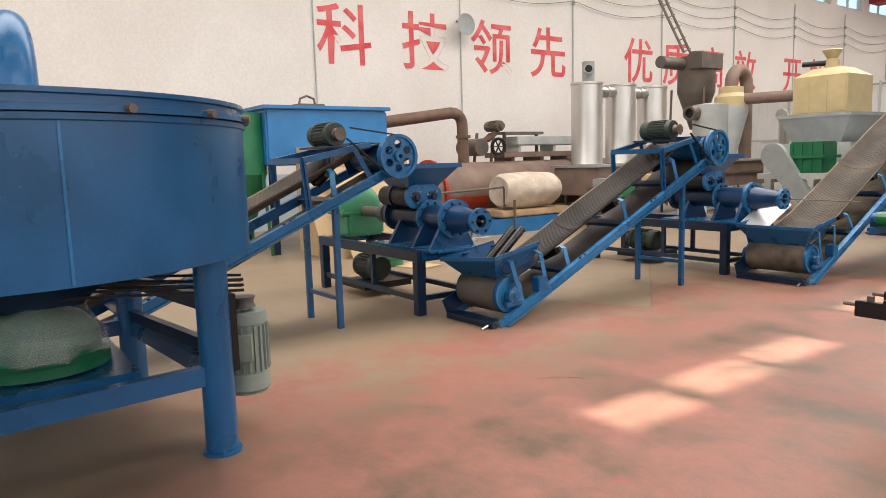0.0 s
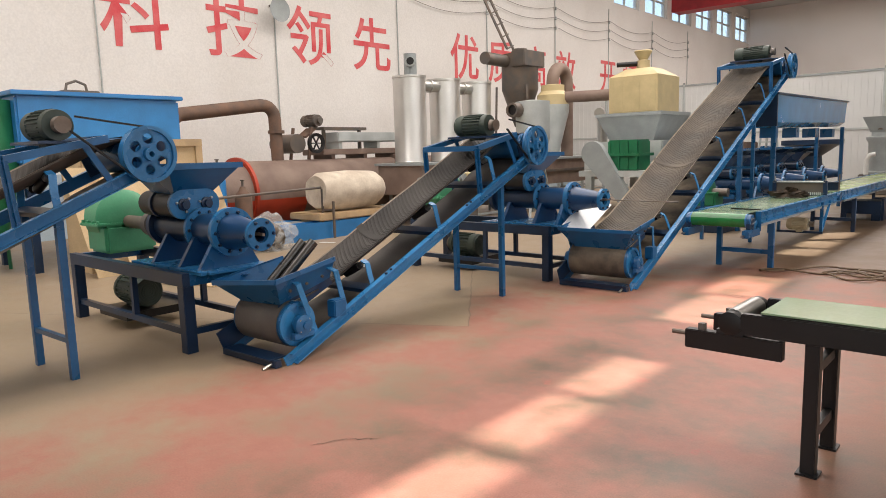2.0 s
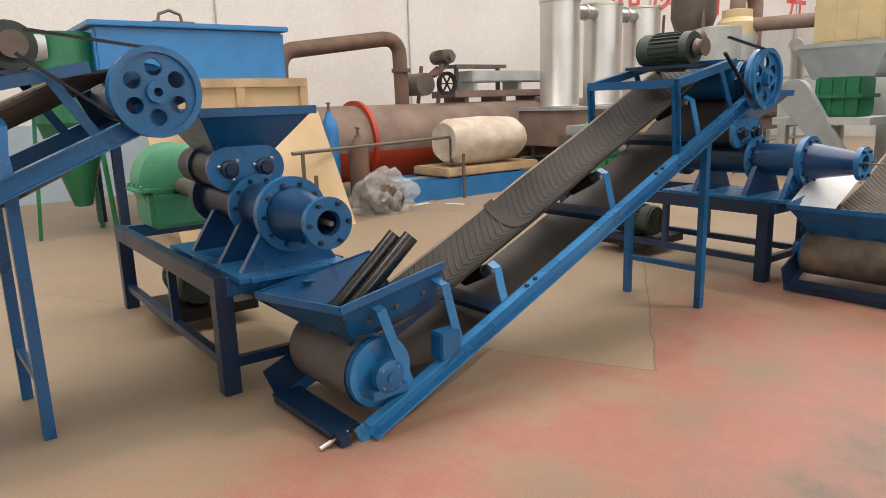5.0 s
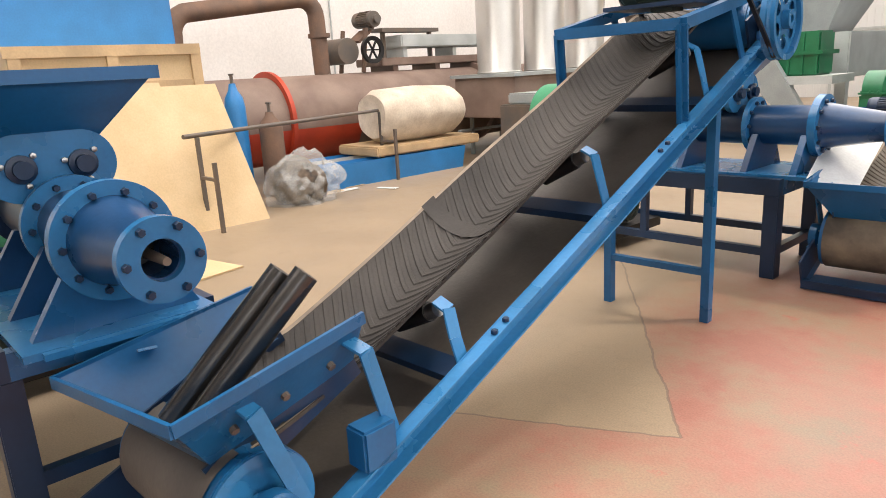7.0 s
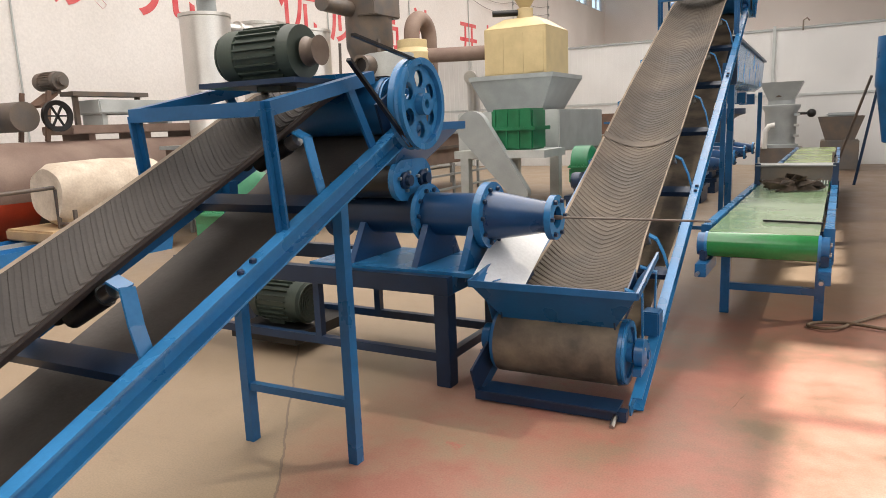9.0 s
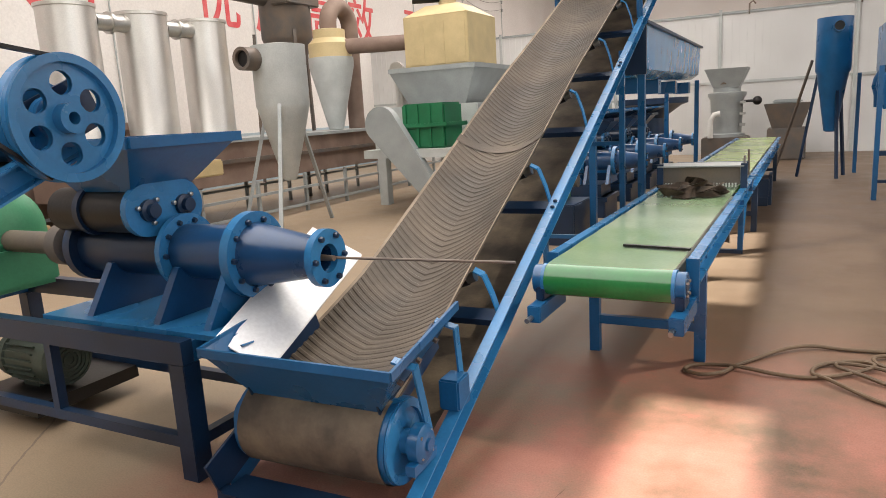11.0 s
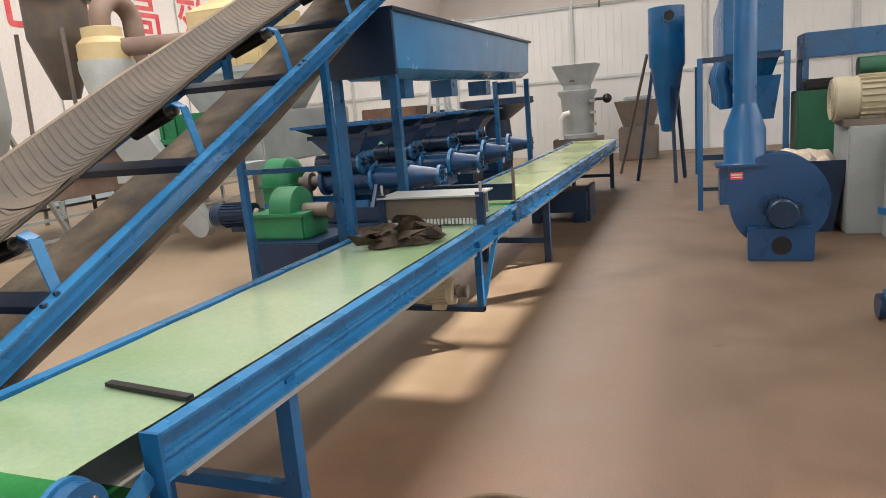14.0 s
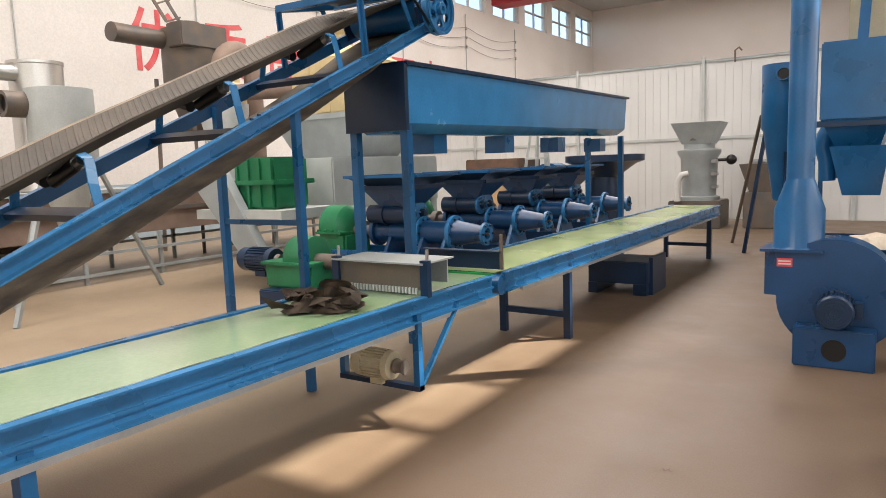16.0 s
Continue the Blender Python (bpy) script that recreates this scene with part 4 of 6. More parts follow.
for a in (40, 60, 95, 20):
    aa = radians(a)
    b = B()
    rod(b, (R * 1.01 * math.cos(aa), R * 1.01 * math.sin(aa), 1.71), (R * 1.05 * math.cos(aa), R * 1.05 * math.sin(aa), 1.71), 0.02, seg=8)
    part("clamp", b, DGREY, mx)
for x, y in ((0.72, 0.84), (-0.76, 0.72), (0.86, -0.64), (-0.62, -0.76)):
    b = B()
    rod(b, (x, y, 0.02), (x, y, 1.03), 0.082, seg=28)
    lathe(b, [(0.1, 0), (0.1, 0.015), (0.083, 0.018)], Matrix.Translation((x, y, 0)), 28)
    part("leg", b, BLUE, mx)
for p, q in (((0.72, 0.84), (0.86, -0.64)), ((-0.76, 0.72), (-0.62, -0.76)), ((0.72, 0.84), (-0.76, 0.72)), ((0.86, -0.64), (-0.62, -0.76))):
    b = B()
    p, q = Vector((*p, 0.42)), Vector((*q, 0.42))
    d = (q - p).normalized() * 0.07
    beam(b, p + d, q - d, 0.06, 0.1)
    part("beam", b, BLUE, mx)
for z in (0.74, 0.50):
    b = B()
    beam(b, (-0.76 + 0.1, 0.72, z), (0.72 - 0.1, 0.90, z), 0.05, 0.08)
    part("motor_beam", b, NAVY, mx)
b = B()
box(b, (0.35, 0.88, 0.42), (0.75, 0.95, 0.82))
part("motor_bracket", b, BLACK, mx)
motor(Matrix.Translation((0.43, 1.10, 0.20)) @ Matrix.Rotation(radians(-30), 4, "Z"), mx, 0.13, 0.46, MOTORG)
b = B()
lathe(b, [(0.28, 0.47), (0.34, 0.48), (0.34, 0.53), (0.30, 0.55), (0.30, 0.66), (0.22, 0.74), (0.12, 0.78), (0.12, 0.84)], Matrix.Translation((0.16, 0.1, 0)), 28)
gb2 = part("gear_unit", b, GREEN, mx, "green gear unit wrapped in plastic film")
b = B()
lathe(b, [(0.31, 0.56), (0.33, 0.62), (0.3, 0.70), (0.24, 0.78), (0.14, 0.8)], Matrix.Translation((0.16, 0.1, 0)), 22)
for v in b.verts:
    v.co += Vector((noise.noise(v.co * 9), noise.noise(v.co * 9 + Vector((5, 0, 0))), noise.noise(v.co * 8 + Vector((0, 7, 0))))) * 0.05
part("plastic_wrap", b, FILM, gb2)
b = B()
lathe(b, [(0.19, 0.83), (0.17, 0.86), (0.19, 0.89), (0.17, 0.92), (0.19, 0.95), (0.1, 0.95), (0.1, 0.83)], Matrix.Translation((0.16, 0.1, 0)), 28)
part("large_pulley", b, BLACK, mx)
for z in (0.85, 0.88, 0.91):
    for s in (1, -1):
        b = B()
        c0, c1 = Vector((0.16, 0.1, z)), Vector((0.43, 1.10, z - 0.06))
        d = (c1 - c0).normalized()
        nn = Vector((-d.y, d.x, 0))
        beam(b, c0 + nn * 0.185 * s, c1 + nn * 0.08 * s, 0.018, 0.014)
        part("drive_belt", b, BLACK, mx)
b = B()
frustum(b, (-0.25, -0.25), (0.35, 0.3), 0.8, (-0.45, -0.45), (0.5, 0.5), 1.03, 0.01)
part("bottom_cone", b, NAVY, mx)
b = B()
rod(b, (0.16, 0.1, 0.9), (0.16, 0.1, 1.04), 0.1)
part("shaft", b, NAVY, mx)
b = B()
box(b, (-0.3, -0.35, 0.36), (0.6, 0.5, 0.47))
part("gear_bed", b, BLUE, mx)
b = B()
pipe(b, [Vector((-0.05, 0.15, 1.78))] + [Vector((-0.05 - 0.30 + 0.30 * math.cos(radians(a)), 0.15 + 0.0, 1.95 + 0.30 * math.sin(radians(a)))) for a in range(0, 91, 15)] + [Vector((-1.2, 0.15, 2.3))], 0.10, 20)
part("feed_pipe", b, LBLUE, mx, "light blue bent feed pipe")


# ---- green belt line ----
GR = -0.86


def flat_conveyor(name, m, L, legs, belt, label, front=False):
    """A flat belt conveyor. Local: x from -0.66 to 0, y forward from 0 to L."""
    t = thing(name, m, label, "conveyor", "flat belt conveyors")
    H = 0.72
    w = 0.64
    for x, s in ((0.0, 1), (-w, -1)):
        b = B()
        ys = 0.30 if front else 0.12
        beam(b, (x, ys, H - 0.06), (x, L, H - 0.06), 0.008, 0.13)
        for z in (H + 0.005, H - 0.121):
            beam(b, (x + s * 0.022, ys, z), (x + s * 0.022, L, z), 0.05, 0.008)
        beam(b, (x + s * 0.010, ys, H - 0.075), (x + s * 0.010, L, H - 0.075), 0.014, 0.012)
        part("side_rail", b, LBLUE, t)
    b = B()
    NY = 40
    vs = []
    for j in range(NY + 1):
        y = 0.075 + (L - 0.1) * j / NY
        vs.append([b.verts.new((x, y, H + 0.004 + 0.0015 * math.sin(j * 1.3))) for x in (-w + 0.025, -0.025)])
    for a, c in zip(vs, vs[1:]):
        b.faces.new((a[0], a[1], c[1], c[0]))
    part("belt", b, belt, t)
    b = B()
    vs = []
    for p in arc((0, 0.075, H - 0.072), 0.076, 90, 275, 14):
        vs.append([b.verts.new((x, p.y, p.z)) for x in (-w + 0.025, -0.025)])
    vs.append([b.verts.new((x, 0.35, H - 0.16)) for x in (-w + 0.025, -0.025)])
    for a, c in zip(vs, vs[1:]):
        b.faces.new((a[0], a[1], c[1], c[0]))
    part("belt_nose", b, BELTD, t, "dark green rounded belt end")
    b = B()
    box(b, (-w + 0.03, 0.3, H - 0.165), (-0.03, L - 0.05, H - 0.158))
    part("return_belt", b, WHITE, t, "off-white underside of the belt")
    b = B()
    beam(b, (-0.0, 0.4, H - 0.15), (-0.0, L - 0.1, H - 0.15), 0.03, 0.03)
    part("lower_strip", b, LGREY, t)
    b = B()
    rod(b, (-w - 0.03, 0.075, H - 0.072), (0.03, 0.075, H - 0.072), 0.07, seg=24)
    part("end_drum", b, BLUE, t)
    if front:
        for x, s in ((-0.024, 1), (-w + 0.024, -1)):
            b = B()
            lathe(b, [(0.03, 0.012), (0.055, 0.0), (0.062, 0.012), (0.078, 0.012), (0.078, -0.004)], along_x(x, 0.075, H - 0.072) @ (Matrix() if s > 0 else Matrix.Rotation(math.pi, 4, "X")), 32)
            part("drum_end", b, LBLUE, t)
    for ly in legs:
        for x in (-0.02, -w + 0.02):
            b = B()
            beam(b, (x, ly, 0), (x, ly, H - 0.1), 0.06, 0.05)
            part("leg", b, NAVY if not front else BLUE, t)
        b = B()
        beam(b, (-w + 0.02, ly, 0.2), (-0.02, ly, 0.2), 0.04, 0.05)
        part("leg_brace", b, NAVY if not front else BLUE, t)
    if front:
        for x in (0.0, -w):
            b = B()
            so = 0.022 if x == 0 else -0.022
            box(b, (x + so - 0.03, 0.29, H - 0.20), (x + so + 0.03, 0.302, H + 0.012))
            part("end_plate", b, BLUE, t)
            b = B()
            lathe(b, [(0.05, 0), (0.05, 0.025), (0.035, 0.04), (0.018, 0.04)], along_x(x - 0.005, 0.075, H - 0.075), 18)
            box(b, (x - 0.012, 0.0, H - 0.165), (x + 0.03, 0.15, H - 0.10), 0.006)
            br = part("bearing", b, NAVY, t)
            bolts(br, along_x(x + 0.03, 0.075, H - 0.075), 0.04, 4, 0.008, 0.012, STEEL)
            b = B()
            box(b, (x - 0.02, -0.1, H - 0.245), (x + 0.045, 0.29, H - 0.165), 0.004)
            tk = part("take_up_arm", b, BLUE, t)
            b = B()
            rod(b, (x, -0.16, H - 0.22), (x, -0.09, H - 0.22), 0.012, seg=10)
            part("screw", b, STEEL, tk)
            b = B()
            beam(b, (x + 0.01, 0.16, H - 0.17), (x + 0.01, 0.285, H - 0.10), 0.012, 0.05)
            part("arm_stay", b, LBLUE, tk)
    return t


gm0 = pose(-2.59, 9.55, 0, 0, 0, GR)
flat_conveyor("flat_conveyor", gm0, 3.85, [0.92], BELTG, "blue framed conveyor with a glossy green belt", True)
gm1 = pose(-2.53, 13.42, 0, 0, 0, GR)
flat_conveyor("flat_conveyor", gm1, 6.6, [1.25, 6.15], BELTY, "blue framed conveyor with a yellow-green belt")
# drive bracket with a motor below the belt
db = thing("drive_bracket", pose(-2.53, 12.53, 0), "blue hanging bracket with a small motor under the belt", "bracket")
for x in (0.0, -0.55):
    b = B()
    beam(b, (x, 0, 0.2), (x, 0, 0.64), 0.04, 0.04)
    part("upright", b, BLUE, db)
b = B()
beam(b, (0.02, 0, 0.215), (-0.57, 0, 0.215), 0.05, 0.03)
part("bottom_bar", b, NAVY, db)
b = B()
beam(b, (0.0, 0.02, 0.22), (0.01, 0.42, 0.63), 0.03, 0.02)
part("diagonal", b, LBLUE, db)
motor(along_x(-0.42, -0.02, 0.33) @ Matrix.Rotation(radians(0), 4, "X"), db, 0.09, 0.26, TAN)
# scraper boxes over the belt
sc = thing("belt_scraper", pose(-2.52, 12.62, 0), "grey steel scraper box across the green belt", "scraper")
# Front plate in a darker grey than the cover.
b = B()
box(b, (-0.66, 0.0, 0.76), (-0.03, 0.012, 0.90))
part("front_plate", b, DGREY, sc, "dark grey front plate")
b = B()
box(b, (-0.68, -0.03, 0.905), (0.0, 0.30, 0.915))
box(b, (-0.66, 0.27, 0.76), (-0.03, 0.282, 0.905))
part("cover", b, GREYM, sc)
for x in (-0.66, 0.0):
    b = B()
    beam(b, (x, 0.0, 0.72), (x, 0.0, 0.93), 0.05, 0.04)
    part("upright", b, NAVY, sc)
    b = B()
    rod(b, (x, 0.02, 0.9), (x, 0.02, 0.99), 0.01, seg=8)
    part("threaded_rod", b, STEEL, sc)
b = B()
for i in range(24):
    box(b, (-0.62 + i * 0.024, -0.012, 0.735), (-0.608 + i * 0.024, 0.0, 0.77))
part("brush", b, LGREY, sc)
b = B()
box(b, (-0.66, 0.95, 0.735), (-0.02, 0.965, 0.86))
box(b, (-0.66, 0.9, 0.855), (-0.02, 0.965, 0.865))
single("cross_guard", b, NAVY, "dark blue cross guard over the belt joint", "guard", m=pose(-2.52, 12.62, 0))
b = B()
beam(b, (-0.02, 0.94, 0.74), (-0.02, 0.94, 0.98), 0.02, 0.02)
single("guard_post", b, DGREY, "thin dark upright beside the belt guard", "post", m=pose(-2.52, 12.62, 0))
# crumpled dark cloth with folded strap ends
b = B()
rng = random.Random(3)
for k in range(6):
    ph, lift = rng.uniform(0, 6), 0.735 + 0.013 * k
    cx, cy = -2.84 + rng.uniform(-0.05, 0.05), 12.12 + rng.uniform(-0.06, 0.06)
    tilt = rng.uniform(-0.5, 0.5)
    left, right = [], []
    for i in range(27):
        a = ph + i * 0.22
        rr = 0.13 + 0.05 * math.sin(i * 0.6 + k)
        p = Vector((cx + 1.25 * rr * math.cos(a), cy + 0.95 * rr * math.sin(a + tilt), lift + 0.022 * math.sin(i * 0.5 + k) + 0.012))
        o = Vector((math.cos(a) * 0.5, math.sin(a) * 0.5, 0.55 * math.sin(i * 0.35 + k))) * 0.055
        left.append(b.verts.new(p - o))
        right.append(b.verts.new(p + o))
    for i in range(26):
        b.faces.new((left[i], right[i], right[i + 1], left[i + 1]))
for v in b.verts:
    v.co += Vector((noise.noise(v.co * 12), noise.noise(v.co * 12 + Vector((3, 0, 0))), 0.5 * noise.noise(v.co * 15))) * 0.03
    v.co.z = max(v.co.z, 0.734)
bmesh.ops.solidify(b, geom=b.faces[:], thickness=0.006)
single("cloth_bundle", b, CLOTH, "crumpled dark brown cloth bundle on the green belt", "cloth")
b = B()
beam(b, (-2.937, 10.09, 0.735), (-2.60, 10.04, 0.735), 0.026, 0.012)
single("strap", b, BLACK, "short black strap lying on the green belt", "strap")
# hose coil on the floor
b = B()
pts = []
ctrl = [(-1.12, 10.77), (-1.30, 10.81), (-1.54, 10.87), (-1.86, 10.86), (-2.02, 10.85), (-2.16, 10.75), (-2.29, 10.59), (-2.40, 10.42), (-2.46, 10.27), (-2.55, 10.21), (-2.65, 10.27), (-2.61, 10.35), (-2.42, 10.38), (-2.21, 10.34), (-2.03, 10.36), (-1.86, 10.46), (-1.74, 10.59), (-1.78, 10.67), (-1.89, 10.64), (-1.91, 10.54), (-1.79, 10.43), (-1.68, 10.36), (-1.56, 10.41), (-1.48, 10.50), (-1.49, 10.67), (-1.57, 10.76), (-1.66, 10.80), (-1.73, 10.73), (-1.71, 10.64), (-1.57, 10.57), (-1.45, 10.53), (-1.34, 10.56), (-1.25, 10.66), (-1.28, 10.76), (-1.37, 10.79), (-1.47, 10.71), (-1.45, 10.55), (-1.46, 10.37), (-1.53, 10.20), (-1.63, 10.11), (-1.73, 10.12), (-1.84, 10.21), (-1.96, 10.33), (-2.03, 10.41), (-2.01, 10.53), (-1.91, 10.60), (-1.71, 10.56), (-1.58, 10.43), (-1.48, 10.33), (-1.34, 10.27), (-1.21, 10.23)]


def smooth_path(c, n=8):
    out = []
    for i in range(len(c) - 1):
        p0, p1, p2, p3 = (Vector((*c[min(max(j, 0), len(c) - 1)], 0)) for j in (i - 1, i, i + 1, i + 2))
        for k in range(n):
            u = k / n
            out.append(0.5 * ((2 * p1) + (p2 - p0) * u + (2 * p0 - 5 * p1 + 4 * p2 - p3) * u * u + (3 * p1 - p0 - 3 * p2 + p3) * u ** 3))
    return out


for i, p in enumerate(smooth_path(ctrl)):
    pts.append((p.x, p.y, 0.012 + 0.006 * (1 + math.sin(i * 0.21))))
pipe(b, pts, 0.011, 8)
single("hose", b, HOSE, "khaki rubber hose lying in loose coils on the floor", "hose")

# black roller table near the lane
bt = thing("roller_table", pose(-1.13, 5.36, 0, 0, 0, 0), "black steel conveyor table with a green belt, reflection in its pale tone", "conveyor", "flat belt conveyors")
b = B()
box(b, (-0.1, -0.22, 0.60), (2.6, -0.18, 0.70), 0.004)
box(b, (-0.1, 0.18, 0.60), (2.6, 0.22, 0.70), 0.004)
part("side_rail", b, BLACK, bt)
b = B()
box(b, (-0.02, -0.2, 0.705), (2.6, 0.2, 0.713))
part("belt", b, BELTG, bt)
b = B()
rod(b, (-0.15, -0.165, 0.655), (-0.15, 0.165, 0.655), 0.05, seg=24)
rod(b, (-0.15, -0.2, 0.655), (-0.15, 0.2, 0.655), 0.015, seg=12)
part("end_roller", b, STEEL, bt)
for s in (-1, 1):
    b = B()
    box(b, (-0.36, s * 0.19 - 0.025, 0.50), (0.08, s * 0.19 + 0.025, 0.592), 0.004)
    a = part("take_up_arm", b, BLACK, bt)
    b = B()
    rod(b, (-0.43, s * 0.19, 0.565), (-0.36, s * 0.19, 0.565), 0.012, seg=8)
    box(b, (-0.30, s * 0.19 - 0.015, 0.592), (-0.27, s * 0.19 + 0.015, 0.625))
    part("screw", b, DGREY, a)
    b = B()
    lathe(b, [(0.03, -0.03), (0.055, -0.025), (0.055, 0.025), (0.03, 0.03)], Matrix.Translation((-0.15, s * 0.19, 0.645)) @ Matrix.Rotation(radians(90), 4, "X"), 20)
    box(b, (-0.21, s * 0.19 - 0.025, 0.59), (-0.09, s * 0.19 + 0.025, 0.612))
    part("bearing", b, BLACK, a)
for x in (0.2, 2.3):
    for y in (-0.18, 0.18):
        b = B()
        box(b, (x - 0.03, y - 0.03, 0), (x + 0.03, y + 0.03, 0.60), 0.003)
        box(b, (x - 0.045, y - 0.045, 0), (x + 0.045, y + 0.045, 0.01))
        part("leg", b, BLACK, bt)
    for z in (0.18, 0.48):
        b = B()
        beam(b, (x, -0.15, z), (x, 0.15, z), 0.035, 0.045)
        part("leg_brace", b, BLACK, bt)


# ---- long blue trough over the row ----
tr = thing("feed_trough", pose(0, 0, 0), "long bright blue feed trough on posts above the extruders", "trough")
b = B()
b2 = [(-4.13, 2.25), (-3.57, 2.25), (-3.60, 1.80), (-3.72, 1.72), (-3.98, 1.72), (-4.10, 1.80)]
va = [b.verts.new((x, 13.95, z)) for x, z in b2]
vb = [b.verts.new((x - 0.14, 19.78, z + 0.08)) for x, z in b2]
b.faces.new(va[::-1])
b.faces.new(vb)
for i in range(6):
    j = (i + 1) % 6
    b.faces.new((va[i], va[j], vb[j], vb[i]))
part("trough", b, TROUGHB, tr)
b = B()
for x in (-4.14, -3.56):
    beam(b, (x, 13.93, 2.26), (x - 0.14, 19.8, 2.34), 0.06, 0.03)
beam(b, (-4.14, 13.94, 2.26), (-3.56, 13.94, 2.26), 0.03, 0.03)
part("rim", b, NAVY, tr)
b = B()
box(b, (-4.16, 13.90, 1.74), (-3.54, 13.945, 2.25))
part("end_plate", b, NAVY, tr)
for x, y in ((-3.60, 13.98), (-4.12, 13.98), (-3.74, 19.6), (-4.25, 19.6)):
    b = B()
    box(b, (x - 0.035, y - 0.035, 0), (x + 0.035, y + 0.035, 1.78))
    part("post", b, BLUE, tr)
for y in (14.75, 16.1, 17.5, 18.95):
    b = B()
    box(b, (-4.02, y - 0.11, 1.56), (-3.78, y + 0.11, 1.74))
    part("spout", b, BLUE, tr)
b = B()
rod(b, (-3.98, 19.8, 2.12), (-3.98, 20.05, 2.12), 0.1)
part("end_bearing", b, NAVY, tr)
# drive stand below the row
b = B()
box(b, (-4.9, 13.5, 0), (-4.2, 14.2, 0.44), 0.01)
single("drive_plinth", b, NAVY, "dark blue steel plinth beside the extruder row", "plinth")
gx = thing("gear_drive", pose(-4.75, 13.85, 0.44), "green gear drive on a dark blue plinth", "gearbox")
b = B()
box(b, (-0.2, -0.22, 0), (0.35, 0.22, 0.22), 0.02)
lathe(b, [(0.14, -0.2), (0.2, -0.19), (0.2, 0.02), (0.15, 0.04)], along_x(0.2, 0, 0.24), 24)
part("housing", b, GREEN, gx)
b = B()
box(b, (-0.22, -0.25, 0.2), (0.37, 0.25, 0.23), 0.006)
part("joint_flange", b, GREEN, gx)
motor(along_x(-0.7, 0, 0.2), gx, 0.12, 0.42, NAVY)
b = B()
rod(b, (0.24, 0, 0.22), (0.5, 0, 0.22), 0.07)
part("coupling", b, DGREY, gx)
b = B()
box(b, (-3.1, 16.6, 0.12), (-2.45, 17.2, 0.36), 0.008)
box(b, (-2.46, 16.7, 0.0), (-2.42, 17.2, 0.4))
box(b, (-3.1, 16.6, 0), (-3.0, 17.2, 0.12))
box(b, (-2.6, 16.6, 0), (-2.46, 17.2, 0.12))
single("tool_box", b, NAVY, "dark blue steel box under the conveyor", "box")


# ---- far end: funnel machine, cyclone, fan ----
fm = thing("funnel_machine", pose(-3.62, 24.1, 0), "grey vertical mill with a square funnel on top", "mill")
b = B()
frustum(b, (-0.28, -0.28), (0.28, 0.28), 1.68, (-0.46, -0.46), (0.46, 0.46), 2.10, 0.01)
part("funnel", b, GREYM, fm)
b = B()
lathe(b, [(0.4, 0.55), (0.4, 0.62), (0.33, 0.64), (0.36, 1.4), (0.42, 1.5), (0.42, 1.56), (0.3, 1.58), (0.3, 1.68)], None, 32)
part("body", b, GREYM, fm)
b = B()
box(b, (-0.5, -0.45, 0), (0.5, 0.45, 0.55), 0.02)
part("base", b, DGREY, fm)
b = B()
rod(b, (-0.05, -0.2, 1.75), (-0.05, -0.2, 2.0), 0.13)
part("feed_head", b, DGREY, fm)
b = B()
pipe(b, [(-0.3, -0.5, 0.55), (-0.3, -0.5, 0.95), (-0.22, -0.5, 1.08), (-0.1, -0.48, 1.1)], 0.06)
part("bent_pipe", b, WHITE, fm)
for z in (0.8, 1.05, 1.3):
    b = B()
    box(b, (0.3, -0.35, z), (0.42, -0.2, z + 0.06))
    part("clamp", b, STEEL, fm)
b = B()
rod(b, (0.38, -0.25, 1.35), (0.62, -0.25, 1.35), 0.03)
bmesh.ops.create_uvsphere(b, u_segments=16, v_segments=10, radius=0.1, matrix=Matrix.Translation((0.66, -0.25, 1.35)))
part("counterweight", b, BLACK, fm)

gmill = thing("grey_mill", pose(-2.35, 24.3, 0), "dark grey box mill standing by the partition", "mill")
b = B()
box(b, (-0.4, -0.4, 0), (0.4, 0.4, 0.7), 0.02)
part("body", b, DGREY, gmill)
b = B()
frustum(b, (-0.3, -0.3), (0.3, 0.3), 0.7, (-0.48, -0.4), (0.48, 0.4), 1.25, 0.01)
part("hopper", b, DGREY, gmill)
b = B()
box(b, (-0.3, -0.3, 1.25), (0.3, 0.3, 1.34), 0.03)
part("lid", b, GREYM, gmill)

cy = thing("blue_cyclone", pose(-1.64, 20.2, 0), "tall blue cyclone separator on thin posts", "cyclone")
b = B()
lathe(b, [(0.07, 0.78), (0.1, 0.8), (0.24, 1.75), (0.27, 1.8), (0.27, 2.66), (0.1, 2.68)], None, 32)
part("body", b, BLUE, cy)
b = B()
lathe(b, [(0.075, 0), (0.09, 0), (0.09, 0.22), (0.075, 0.22), (0.075, 0.0)], Matrix.Translation((0.05, -0.42, 2.5)) @ Matrix.Rotation(radians(-90), 4, "X"), 20)
part("inlet", b, BLUE, cy)
# Dark inside of the inlet, drawn as a black disc.
b = B()
lathe(b, [(0.0, 0), (0.074, 0), (0.074, 0.01)], Matrix.Translation((0.05, -0.40, 2.5)) @ Matrix.Rotation(radians(-90), 4, "X"), 20)
part("inlet_dark", b, BLACK, cy)
for x, y in ((-0.48, 0.1), (0.12, -0.3), (0.25, 0.3)):
    b = B()
    beam(b, (x, y, 0), (x * 0.45, y * 0.45, 1.75), 0.045, 0.045)
    part("post", b, NAVY, cy)
b = B()
rod(b, (-2.5, 21.5, 0), (-1.95, 20.5, 2.0), 0.025, seg=10)
single("leaning_pole", b, DGREY, "thin grey pole leaning against the cyclone", "pole")

